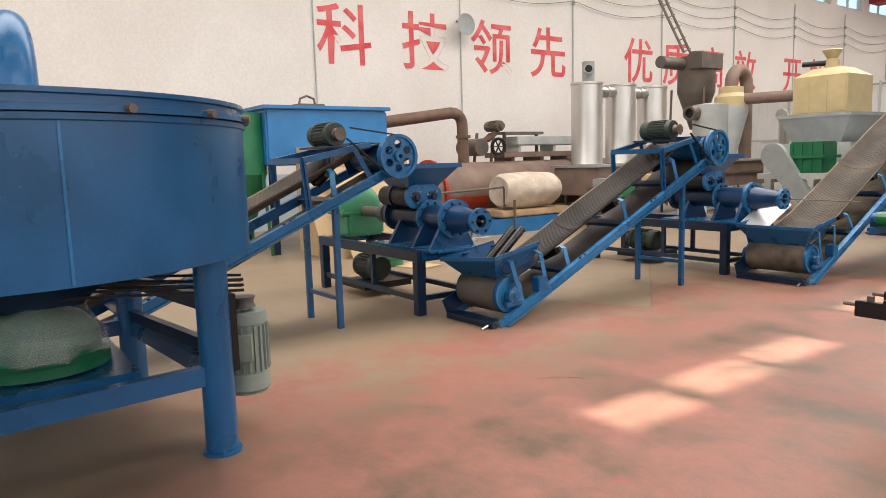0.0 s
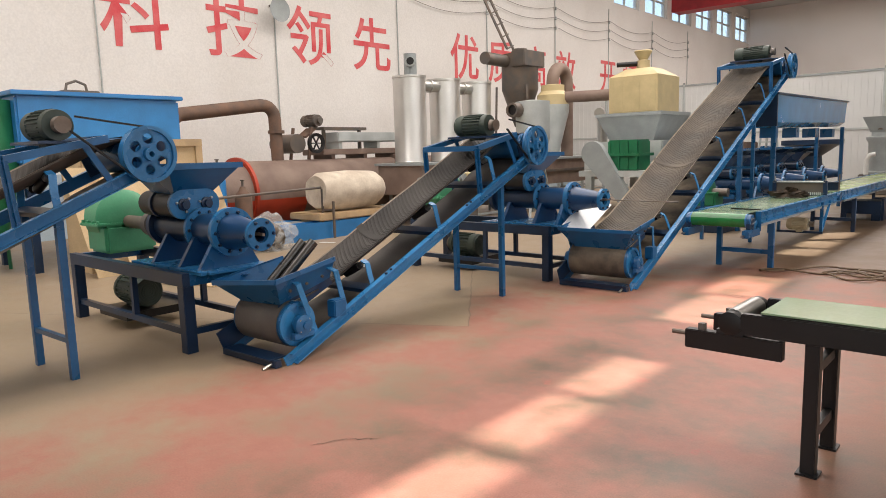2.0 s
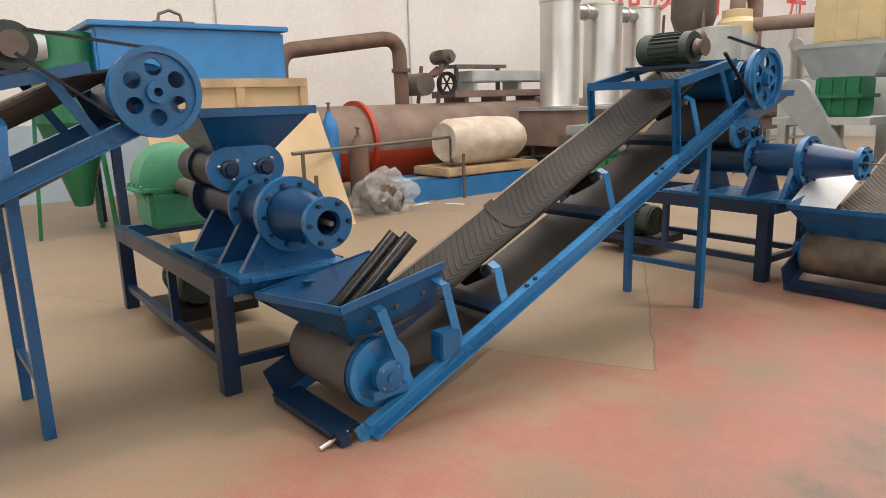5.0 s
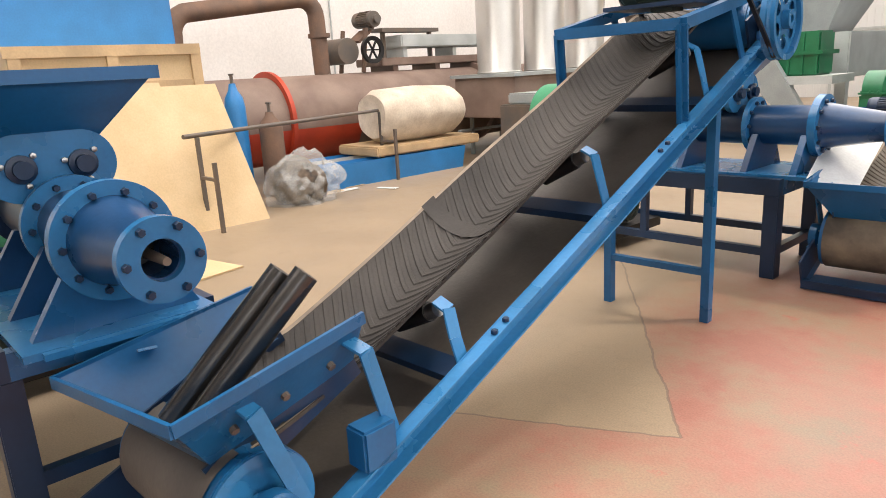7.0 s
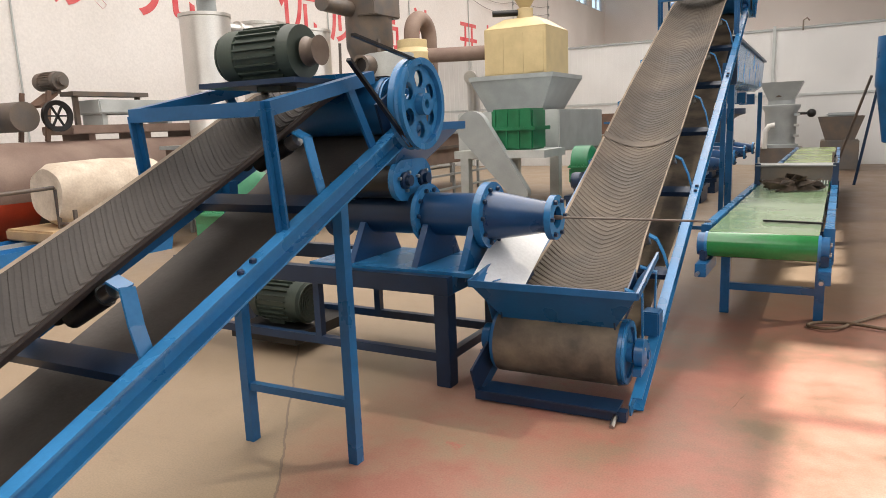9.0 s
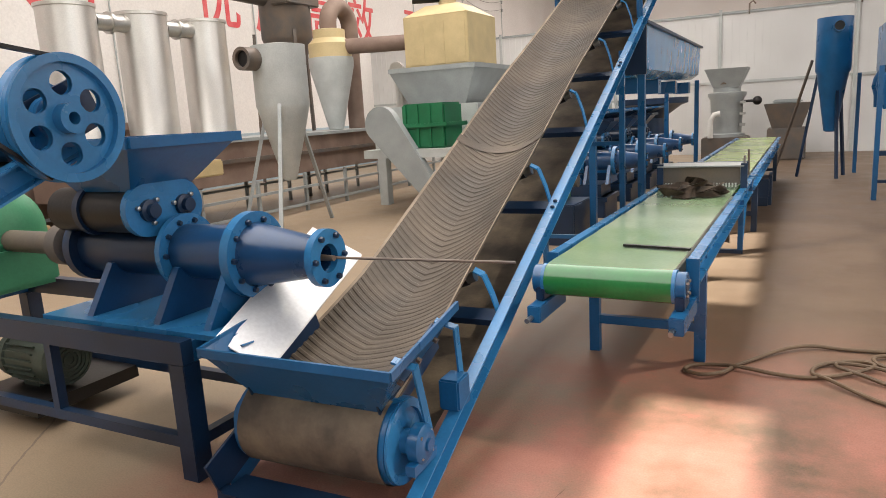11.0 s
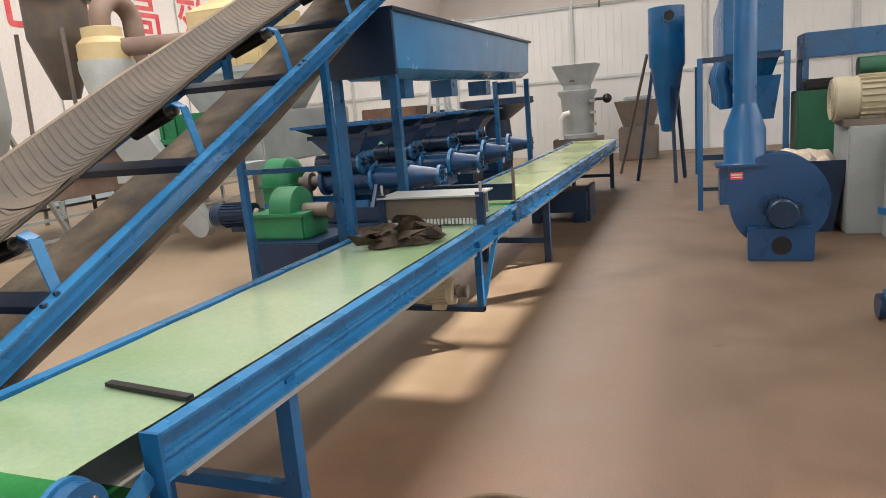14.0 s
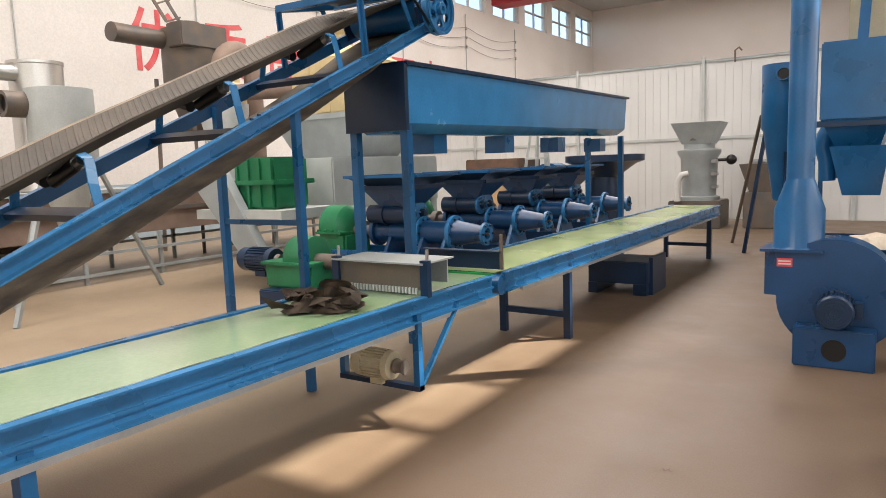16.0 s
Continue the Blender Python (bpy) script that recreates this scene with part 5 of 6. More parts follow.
bh = thing("blue_hopper_unit", pose(0, 0, 0), "large blue hopper box on posts behind the fan", "hopper")
b = B()
box(b, (-0.95, 17.2, 1.75), (-0.35, 21.0, 2.5), 0.015)
part("box_body", b, BLUE, bh)
b = B()
frustum(b, (-0.80, 17.4), (-0.45, 20.8), 1.45, (-0.94, 17.21), (-0.36, 20.99), 1.76, 0.01)
part("cone", b, BLUE, bh)
for k in range(5):
    b = B()
    y = 17.5 + k * 0.75
    pipe(b, [(-0.86, y + 0.2, 1.75), (-0.93, y + 0.2, 1.62), (-0.95, y + 0.2, 1.5), (-0.91, y + 0.2, 1.36), (-0.90, y + 0.2, 1.15)], 0.08, 14)
    part("chute", b, BLUE, bh)
b = B()
frustum(b, (-0.74, 17.3), (-0.42, 17.8), 1.02, (-0.86, 17.22), (-0.36, 17.95), 1.50, 0.01)
part("lower_hopper", b, BLUE, bh)
for x, y in ((-1.2, 17.25), (-0.3, 17.25), (-1.2, 20.9), (-0.3, 20.9)):
    b = B()
    box(b, (x - 0.03, y - 0.03, 0), (x + 0.03, y + 0.03, 1.75))
    part("post", b, BLUE, bh)
b = B()
beam(b, (-1.2, 17.25, 0.25), (-0.3, 17.25, 0.25), 0.04, 0.04)
beam(b, (-1.2, 17.25, 0.62), (-0.3, 17.25, 0.62), 0.04, 0.06)
beam(b, (-1.2, 17.25, 1.72), (-0.3, 17.25, 1.72), 0.05, 0.06)
part("cross_bar", b, NAVY, bh)
b = B()
box(b, (-0.75, 17.6, 2.5), (-0.4, 18.1, 3.6), 0.02)
part("riser", b, TAN, bh, "tan riser duct")
b = B()
beam(b, (-0.62, 17.45, 2.5), (-0.55, 17.45, 3.9), 0.09, 0.09)
part("riser_post", b, BLUE, bh)

fan = thing("blower_fan", pose(-0.66, 14.95, 0), "blue centrifugal blower with motor on a box base", "fan")
b = B()
n = 44
out = []
for i in range(n):
    a = 2 * math.pi * i / n
    rr = 0.36 + 0.07 * ((a / (2 * math.pi) + 0.5) % 1.0)
    out.append((rr * math.cos(a) + 0.02, 0.45 + rr * math.sin(a)))
out = [(x, max(z, 0.06)) for x, z in out]
f0 = [b.verts.new((x, -0.13, z)) for x, z in out]
f1 = [b.verts.new((x, 0.17, z)) for x, z in out]
b.faces.new(f0)
b.faces.new(f1[::-1])
for i in range(n):
    j = (i + 1) % n
    b.faces.new((f0[i], f1[i], f1[j], f0[j]))
part("volute", b, MIDB, fan)
b = B()
box(b, (-0.42, -0.125, 0.45), (-0.10, 0.165, 0.78), 0.004)
box(b, (-0.45, -0.16, 0.765), (-0.05, 0.2, 0.785))
part("outlet", b, MIDB, fan)
b = B()
lathe(b, [(0.175, 0.785), (0.165, 0.8), (0.165, 1.06), (0.092, 1.27), (0.09, 1.28), (0.09, 4.6)], Matrix.Translation((-0.22, 0.02, 0)), 32)
part("stack_pipe", b, BLUE, fan, "light blue upright air pipe")
b = B()
box(b, (-0.21, -0.30, 0.0), (0.28, -0.14, 0.27), 0.008)
bs = part("motor_base", b, MIDB, fan)
# Black disc stands for the shade in a round hole.
b = B()
lathe(b, [(0, 0), (0.075, 0), (0.075, 0.006)], Matrix.Translation((0.04, -0.300, 0.13)) @ Matrix.Rotation(radians(90), 4, "X"), 24)
part("hole_dark", b, BLACK, bs)
motor(Matrix.Translation((0.04, -0.38, 0.40)) @ Matrix.Rotation(radians(-90), 4, "X"), fan, 0.125, 0.26, NAVY)
b = B()
box(b, (-0.34, -0.136, 0.66), (-0.24, -0.131, 0.72))
pl = part("plate", b, LETTER, fan, "small red name plate")
for k in range(2):
    b = B()
    box(b, (-0.33, -0.140, 0.675 + k * 0.02), (-0.25, -0.137, 0.685 + k * 0.02))
    part("print_bar", b, WHITE, pl)

gc = thing("green_cabinet", pose(-0.22, 16.95, 0), "dark green steel machine cabinet", "cabinet")
b = B()
box(b, (0, 0, 0.02), (0.55, 0.6, 1.30), 0.01)
part("body", b, DKGREEN, gc)
b = B()
box(b, (0.06, 0.1, 1.30), (0.4, 0.5, 1.42), 0.03)
part("top_box", b, BLACK, gc)
tm = thing("drive_unit", pose(0.25, 15.95, 0), "tan electric motor on a grey plinth", "motor")
b = B()
box(b, (-0.22, -0.25, 0), (1.2, 0.45, 0.98), 0.01)
part("plinth", b, GREYM, tm)
motor(along_x(-0.32, 0.05, 1.22), tm, 0.22, 0.8, TAN)
b = B()
box(b, (-0.25, -0.2, 0.98), (0.6, 0.3, 1.04))
part("motor_foot", b, DGREY, tm)
b = B()
box(b, (0.30, 15.2, 0), (1.1, 15.62, 0.92), 0.01)
single("grey_cabinet", b, GREYM, "plain grey metal cabinet on the floor", "cabinet")
rt2 = thing("side_trough", pose(0, 0, 0), "blue trough on posts at the side of the hall", "trough")
b = B()
box(b, (-0.05, 17.9, 1.66), (3.0, 18.5, 1.95), 0.01)
part("trough", b, BLUE, rt2)
for x, y in ((-0.02, 17.95), (2.9, 17.95), (-0.02, 18.45), (2.9, 18.45)):
    b = B()
    box(b, (x - 0.03, y - 0.03, 0), (x + 0.03, y + 0.03, 1.66))
    part("post", b, BLUE, rt2)
b = B()
rod(b, (0.5, 17.85, 1.5), (1.2, 17.85, 1.5), 0.12)
part("drive", b, DKGREEN, rt2)
tub = thing("scrap_bin", pose(-0.35, 16.1, 0), "dark blue bin heaped with brown scraps", "bin")
b = B()
frustum(b, (-0.3, -0.25), (0.3, 0.25), 0.0, (-0.4, -0.32), (0.4, 0.32), 0.68, 0.012)
part("bin", b, NAVY, tub)
b = B()
bmesh.ops.create_icosphere(b, subdivisions=3, radius=0.33, matrix=Matrix.Translation((0, 0, 0.62)) @ Matrix.Diagonal((1.1, 0.85, 0.45, 1)))
for v in b.verts:
    v.co += v.normal * 0.07 * noise.noise(v.co * 9) + Vector((0, 0, 0.05 * noise.noise(v.co * 22)))
part("scrap_load", b, WOOL, tub)
ct = thing("hand_cart", pose(-0.22, 12.3, 0), "blue steel hand cart frame with small wheels", "cart")
for x in (0.0, 0.55):
    b = B()
    beam(b, (x, 0.05, 0.1), (x, 0.5, 0.69), 0.04, 0.04)
    beam(b, (x, 0.5, 0.69), (x, 1.1, 0.62), 0.04, 0.04)
    beam(b, (x, 0.05, 0.1), (x, 0.9, 0.16), 0.04, 0.04)
    beam(b, (x, 0.45, 0.14), (x, 0.5, 0.66), 0.03, 0.03)
    part("side_frame", b, BLUE, ct)
for y, z in ((0.5, 0.69), (0.05, 0.12), (1.08, 0.62)):
    b = B()
    beam(b, (0, y, z), (0.55, y, z), 0.04, 0.04)
    part("cross_bar", b, BLUE, ct)
b = B()
lathe(b, [(0.02, 0.42), (0.14, 0.44), (0.2, 0.52), (0.2, 0.72), (0.14, 0.82), (0.02, 0.85)], Matrix.Translation((0.3, 0.75, 0)), 28)
box(b, (0.0, 0.55, 0.38), (0.56, 0.95, 0.42))
part("tank", b, NAVY, ct, "glossy dark blue rounded tank")
for x in (-0.03, 0.58):
    for y in (0.03, 0.88):
        b = B()
        lathe(b, [(0.03, -0.02), (0.075, -0.02), (0.08, 0), (0.075, 0.02), (0.03, 0.02)], along_x(x, y, 0.08), 20)
        part("wheel", b, NAVY, ct)


# ---- the back of the hall ----
dr = thing("rotary_drum", pose(-11.55, 0, 0.0), "long rusty rotary drum with bright red lower half", "drum")
b = B()
m90 = Matrix.Translation((0, 0, 0.80)) @ Matrix.Rotation(radians(-90), 4, "X")
lathe(b, [(0.1, 7.7), (0.56, 7.72), (0.6, 7.76), (0.6, 15.0), (0.1, 15.02)], m90, 48)
part("shell", b, BROWN, dr)
b = B()
vs = []
for i in range(25):
    a = radians(-200 + 190 * i / 24)
    vs.append([b.verts.new((0.606 * math.cos(a), y, 0.80 + 0.606 * math.sin(a))) for y in (8.2, 10.2)])
for p, q in zip(vs, vs[1:]):
    b.faces.new((p[0], p[1], q[1], q[0]))
part("red_plate", b, RED, dr, "bright red primed lower shell")
for y in (9.05, 13.0):
    b = B()
    lathe(b, [(0.6, y - 0.03), (0.68, y - 0.03), (0.68, y + 0.03), (0.6, y + 0.03)], m90, 48)
    part("ring", b, RED if y < 10 else BROWN, dr)
for y in (8.3, 11.2, 14.4):
    b = B()
    box(b, (-0.5, y - 0.1, 0), (0.5, y + 0.1, 0.32), 0.01)
    part("saddle", b, DGREY, dr)

b = B()
lathe(b, [(0.1, -0.72), (0.3, -0.74), (0.36, -0.65), (0.37, 0.0), (0.355, 0.6), (0.3, 0.7), (0.1, 0.69)], Matrix.Translation((-10.2, 10.55, 0.82)) @ Matrix.Rotation(radians(-90), 4, "X"), 40)
for v in b.verts:
    v.co += Vector((noise.noise(v.co * 3.2), 0, noise.noise(v.co * 3.2 + Vector((4, 0, 0))))) * 0.05
single("wool_roll", b, WOOL, "big beige roll of fibre wool on blue trays", "roll")
for k in range(3):
    b = B()
    x = -10.75 + 0.32 * k
    z = 0.0
    frustum(b, (x, 8.6), (x + 0.28, 11.4 - 0.15 * k), z, (x - 0.02, 8.55), (x + 0.3, 11.45 - 0.15 * k), 0.30, 0.008)
    box(b, (x, 8.6, 0.01), (x + 0.28, 11.4 - 0.15 * k, 0.02))
    single("sheet_tray", b, BRIGHT if k != 1 else LGREY, "long folded sheet metal tray on the floor", "tray", "trays by the drum")
b = B()
box(b, (-10.75, 9.6, 0.31), (-9.85, 11.5, 0.44), 0.02)
single("pallet_board", b, TIMBER, "rough timber board across the trays", "board")

rl = thing("pipe_bench", pose(0, 0, 0), "thin steel pipe rail on two H-shaped stands", "rail")
ra, rb2 = Vector((-9.02, 6.75, 0.90)), Vector((-10.05, 9.8, 0.90))
b = B()
rod(b, ra, rb2, 0.022, seg=12)
part("rail", b, DGREY, rl)
for p in (ra + (rb2 - ra) * 0.03, ra + (rb2 - ra) * 0.99):
    for o, top in ((0.0, 0.88), (0.30, 0.66)):
        b = B()
        beam(b, (p.x + o, p.y + 0.05, 0), (p.x + o, p.y + 0.05, top), 0.035, 0.035)
        part("stand_post", b, DGREY, rl)
    b = B()
    beam(b, (p.x, p.y + 0.05, 0.5), (p.x + 0.3, p.y + 0.05, 0.5), 0.03, 0.03)
    part("stand_bar", b, DGREY, rl)

# plywood
for k, (x, y0, y1, h, lean) in enumerate(((-9.45, 5.85, 7.5, 1.36, 0.46), (-9.6, 5.49, 7.0, 1.40, 0.38))):
    b = B()
    v = []
    for s in (0, 0.018):
        v.append([b.verts.new(p) for p in ((x + lean + s, y0, 0), (x + lean + s, y1, 0), (x + s, y1 - 0.18, h), (x + s, y0 - 0.18, h))])
    b.faces.new(v[0][::-1])
    b.faces.new(v[1])
    for i in range(4):
        j = (i + 1) % 4
        b.faces.new((v[0][i], v[0][j], v[1][j], v[1][i]))
    single("plywood_sheet", b, PLY, "pale plywood sheet leaning on a crate", "board", "plywood sheets")
cr = thing("plywood_crate", pose(-9.95, 0, 0), "pale plywood crate with timber frame", "crate")
b = B()
box(b, (-0.4, 5.59, 0.0), (0.28, 7.3, 1.74))
part("panel", b, PLY, cr)
b = B()
for y in (5.64, 6.45, 7.25):
    box(b, (0.28, y - 0.05, 0), (0.32, y + 0.05, 1.66))
box(b, (0.281, 5.56, 1.66), (0.325, 7.3, 1.76))
box(b, (0.281, 5.56, 1.36), (0.3, 7.3, 1.42))
part("batten", b, TIMBER, cr)
b = B()
beam(b, (-7.95, 6.1, 0.009), (-7.4, 6.22, 0.009), 0.42, 0.014)
single("plywood_offcut", b, PLY, "small plywood offcut lying on the floor", "board")
b = B()
lathe(b, [(0.14, 0), (0.16, 0.02), (0.16, 0.1), (0.2, 0.12), (0.2, 0.15), (0.12, 0.2), (0.05, 0.21)], Matrix.Translation((-8.0, 5.95, 0)), 24)
single("green_casting", b, PALEGREEN, "small round green casting on the floor", "casting")

# blue machine housing and green tank
bm2 = thing("blue_housing", pose(0, 0, 0), "bright blue box housing with lid and lifting ring", "housing")
b = B()
box(b, (-11.8, 5.1, 1.45), (-10.3, 7.35, 2.36), 0.03)
part("body", b, BRIGHT, bm2)
b = B()
box(b, (-11.85, 5.05, 2.36), (-10.25, 7.4, 2.42), 0.01)
part("lid", b, BRIGHT, bm2)
b = B()
box(b, (-11.2, 5.9, 2.42), (-10.8, 6.4, 2.5), 0.01)
pipe(b, [(-11.0, 6.0, 2.5), (-11.0, 6.02, 2.6), (-11.0, 6.15, 2.65), (-11.0, 6.28, 2.6), (-11.0, 6.3, 2.5)], 0.02)
part("lifting_ring", b, DGREY, bm2)
for x, y in ((-11.7, 5.2), (-10.4, 5.2), (-11.7, 7.25), (-10.4, 7.25)):
    b = B()
    box(b, (x - 0.05, y - 0.05, 0), (x + 0.05, y + 0.05, 1.45))
    part("leg", b, NAVY, bm2)
gt = thing("green_cyclone", pose(-10.75, 4.85, 0), "green sheet metal cyclone with round inlet", "cyclone")
b = B()
lathe(b, [(0.08, 0.35), (0.1, 0.36), (0.36, 1.3), (0.38, 1.32), (0.38, 2.3), (0.1, 2.32)], None, 32)
part("body", b, GREEN, gt)
b = B()
lathe(b, [(0.09, 0), (0.14, 0), (0.14, 0.3), (0.09, 0.3), (0.09, 0)], Matrix.Translation((0.25, -0.5, 2.13)) @ Matrix.Rotation(radians(-90), 4, "X") , 20)
part("inlet", b, LGREY, gt)
for a in (30, 150, 270):
    x, y = 0.38 * math.cos(radians(a)), 0.38 * math.sin(radians(a))
    b = B()
    beam(b, (x * 1.3, y * 1.3, 0), (x, y, 1.4), 0.04, 0.04)
    part("post", b, GREEN, gt)

# gas bottles
for nm, x, y, r, h, m2, lab in (("gas_bottle", -10.35, 7.95, 0.12, 1.35, BRIGHT, "blue steel gas bottle standing upright"), ("gas_bottle", -10.2, 8.3, 0.14, 1.0, RUST, "rusty brown gas bottle with a valve")):
    g = thing(nm, pose(x, y, 0), lab, "gas bottle", "gas bottles")
    b = B()
    lathe(b, [(r * 0.8, 0), (r, 0.02), (r, h * 0.8), (r * 0.85, h * 0.88), (r * 0.45, h * 0.94), (r * 0.3, h)], None, 24)
    part("shell", b, m2, g)
    b = B()
    rod(b, (0, 0, h), (0, 0, h + 0.1), 0.02, seg=10)
    beam(b, (-0.05, 0, h + 0.1), (0.05, 0, h + 0.1), 0.02, 0.02)
    part("valve", b, DGREY, g)
# bag of clutter under film
b = B()
bmesh.ops.create_icosphere(b, subdivisions=4, radius=0.36, matrix=Matrix.Translation((-9.45, 8.25, 0.2)) @ Matrix.Diagonal((0.9, 1.2, 0.95, 1)))
for v in b.verts:
    v.co += v.normal * (0.16 * noise.noise(v.co * 4) + 0.09 * noise.noise(v.co * 11) + 0.03 * noise.noise(v.co * 30))
    v.co.z = max(v.co.z, 0.0)
single("plastic_bag", b, FILM, "crumpled clear plastic sheet over scrap", "bag")
b = B()
bmesh.ops.create_icosphere(b, subdivisions=3, radius=0.30, matrix=Matrix.Translation((-9.5, 8.2, 0.2)))
for v in b.verts:
    v.co += v.normal * 0.1 * noise.noise(v.co * 6)
    v.co.z = max(v.co.z, 0.0)
single("scrap_heap", b, CLOTH, "small heap of dark scrap under plastic", "scrap")
rng = random.Random(11)
for k in range(6):
    b = B()
    x, y = -9.7 + rng.uniform(-0.3, 0.4), 8.6 + k * 0.22
    a = rng.uniform(0, 3)
    beam(b, (x, y, 0.006), (x + 0.28 * math.cos(a), y + 0.28 * math.sin(a), 0.01), rng.uniform(0.05, 0.16), 0.006)
    single("scrap_sheet", b, WHITE if k % 2 else TIMBER, "flat scrap piece lying on the floor", "scrap", "scraps by the drum")

# bent exhaust pipe
b = B()
c = [Vector((-11.6, 7.85, 1.35)), Vector((-11.6, 7.85, 1.9))] + [Vector((-11.6, 8.1 - 0.25 * math.cos(radians(a)), 1.95 + 0.3 * math.sin(radians(a)))) for a in range(15, 91, 15)] + \
    [Vector((-11.6, 9.7, 2.45))] + [Vector((-11.6, 9.75 + 0.25 * math.sin(radians(a)), 2.2 + 0.25 * math.cos(radians(a)))) for a in range(15, 91, 15)] + [Vector((-11.6, 10.02, 1.4))]
pipe(b, c, 0.12, 20)
for p in ((-11.6, 7.85, 1.75), (-11.6, 10.02, 1.95)):
    lathe(b, [(0.12, -0.03), (0.16, -0.03), (0.16, 0.03), (0.12, 0.03)], Matrix.Translation(p), 24)
single("exhaust_pipe", b, RUST, "thick rusty bent exhaust pipe above the drum", "pipe")

# old belt drive machine on the drum
od = thing("drive_machine", pose(-11.6, 0, 0), "old dark belt-driven machine on a rusty frame", "machine")
b = B()
rod(b, (0.1, 10.45, 1.72), (-0.6, 10.45, 1.72), 0.19, seg=28)
part("cylinder", b, DGREY, od)
b = B()
lathe(b, [(0.14, -0.02), (0.2, -0.03), (0.2, 0.03), (0.14, 0.02), (0.14, -0.02)], along_x(0.3, 10.75, 1.72), 28)
for a in (0, 60, 120):
    d = Vector((0, math.cos(radians(a)), math.sin(radians(a)))) * 0.17
    beam(b, Vector((0.3, 10.75, 1.72)) - d, Vector((0.3, 10.75, 1.72)) + d, 0.03, 0.02)
part("flywheel", b, BLACK, od)
motor(along_x(-0.3, 10.95, 2.18), od, 0.13, 0.45, DGREY)
b = B()
beam(b, (-0.1, 10.95, 2.02), (-0.1, 10.7, 1.85), 0.3, 0.04)
beam(b, (0.1, 10.7, 1.4), (0.1, 10.8, 2.05), 0.05, 0.05)
beam(b, (-0.5, 10.7, 1.4), (-0.5, 10.8, 2.05), 0.05, 0.05)
part("motor_stand", b, RUST, od)
b = B()
box(b, (-0.5, 11.0, 1.48), (0.2, 14.2, 1.60), 0.01)
for y in (11.3, 12.2, 13.1, 14.0):
    box(b, (-0.45, y - 0.05, 1.38), (0.15, y + 0.05, 1.48))
part("bed", b, BROWN, od)
b = B()
box(b, (-0.45, 11.5, 1.75), (0.1, 13.9, 1.95), 0.02)
for y in (11.6, 12.7, 13.8):
    box(b, (-0.4, y - 0.04, 1.6), (0.05, y + 0.04, 1.75))
part("tube_bank", b, LGREY, od)
b = B()
box(b, (-0.3, 11.2, 2.0), (0.0, 12.4, 2.06))
box(b, (-0.2, 11.3, 1.6), (-0.14, 11.36, 2.0))
box(b, (-0.2, 12.3, 1.6), (-0.14, 12.36, 2.0))
part("upper_frame", b, DGREY, od)

# long dryer bed with stainless columns
lb = thing("dryer_bed", pose(0, 0, 0), "long grey-brown steel dryer bed on an angle iron frame", "dryer")
b = B()
box(b, (-10.75, 11.9, 0.62), (-9.5, 20.5, 1.22), 0.01)
part("casing", b, BROWN, lb)
b = B()
box(b, (-10.8, 11.85, 1.22), (-9.45, 20.55, 1.27))
part("top_plate", b, GREYM, lb)
for k in range(8):
    y = 12.2 + k * 1.15
    b = B()
    for x in (-9.4, -10.7):
        beam(b, (x, y, 0), (x, y, 0.62), 0.05, 0.05)
    part("frame_post", b, GREYM, lb)
b = B()
for z in (0.12, 0.4):
    beam(b, (-9.38, 11.9, z), (-9.38, 20.5, z), 0.05, 0.04)
beam(b, (-10.7, 11.9, 0.4), (-10.7, 20.5, 0.4), 0.05, 0.04)
part("frame_rail", b, GREYM, lb)
b = B()
box(b, (-9.5, 12.0, 0.92), (-9.46, 20.4, 0.98))
part("edge_strip", b, DGREY, lb)
for k, y in enumerate((12.30, 13.40, 14.50)):
    s = thing("stainless_column", pose(-10.15, y, 1.27), "shiny stainless steel column on the dryer bed", "column", "stainless columns")
    b = B()
    lathe(b, [(0.33, 0), (0.345, 0.02), (0.335, 0.04), (0.335, 1.70), (0.35, 1.71), (0.35, 1.75), (0.1, 1.78)], None, 40)
    part("shell", b, STAIN, s)
    if k < 2:
        b = B()
        rod(b, (0.05, 0.32, 1.58), (0.05, 0.80, 1.58), 0.11)
        part("connecting_pipe", b, STAIN, s)
        b = B()
        lathe(b, [(0.11, -0.02), (0.14, -0.02), (0.14, 0.02), (0.11, 0.02)], Matrix.Translation((0.05, 0.55, 1.58)) @ Matrix.Rotation(radians(90), 4, "X"), 24)
        part("pipe_flange", b, STAIN, s)
    if k == 0:
        b = B()
        lathe(b, [(0.1, 1.74), (0.13, 1.76), (0.13, 2.2), (0.02, 2.21)], Matrix.Translation((0.0, 0.05, 0)), 24)
        rod(b, (0.0, 0.05, 2.02), (0.22, -0.18, 2.02), 0.1)
        part("top_elbow", b, GREYM, s)
        # Shade inside the elbow, put in as a black cap.
        b = B()
        rod(b, (0.219, -0.179, 2.02), (0.225, -0.185, 2.02), 0.075)
        part("elbow_dark", b, BLACK, s)
# small valve head
vh = thing("valve_head", pose(-9.0, 11.7, 0), "grey gear pump with round handwheels on a stand", "pump")
b = B()
box(b, (-0.35, -0.3, 0), (0.35, 0.9, 0.85), 0.02)
part("stand", b, DGREY, vh)
b = B()
box(b, (-0.28, -0.2, 0.85), (0.28, 0.5, 1.0), 0.02)
part("head", b, GREYM, vh)
for k in range(4):
    b = B()
    rod(b, (0.28, -0.15 + k * 0.18, 0.98), (0.42, -0.15 + k * 0.18, 0.98), 0.075, seg=18)
    part("knob", b, GREYM, vh)
b = B()
box(b, (-0.3, 0.55, 0.85), (0.35, 1.4, 1.05), 0.02)
part("cream_box", b, CREAM, vh)

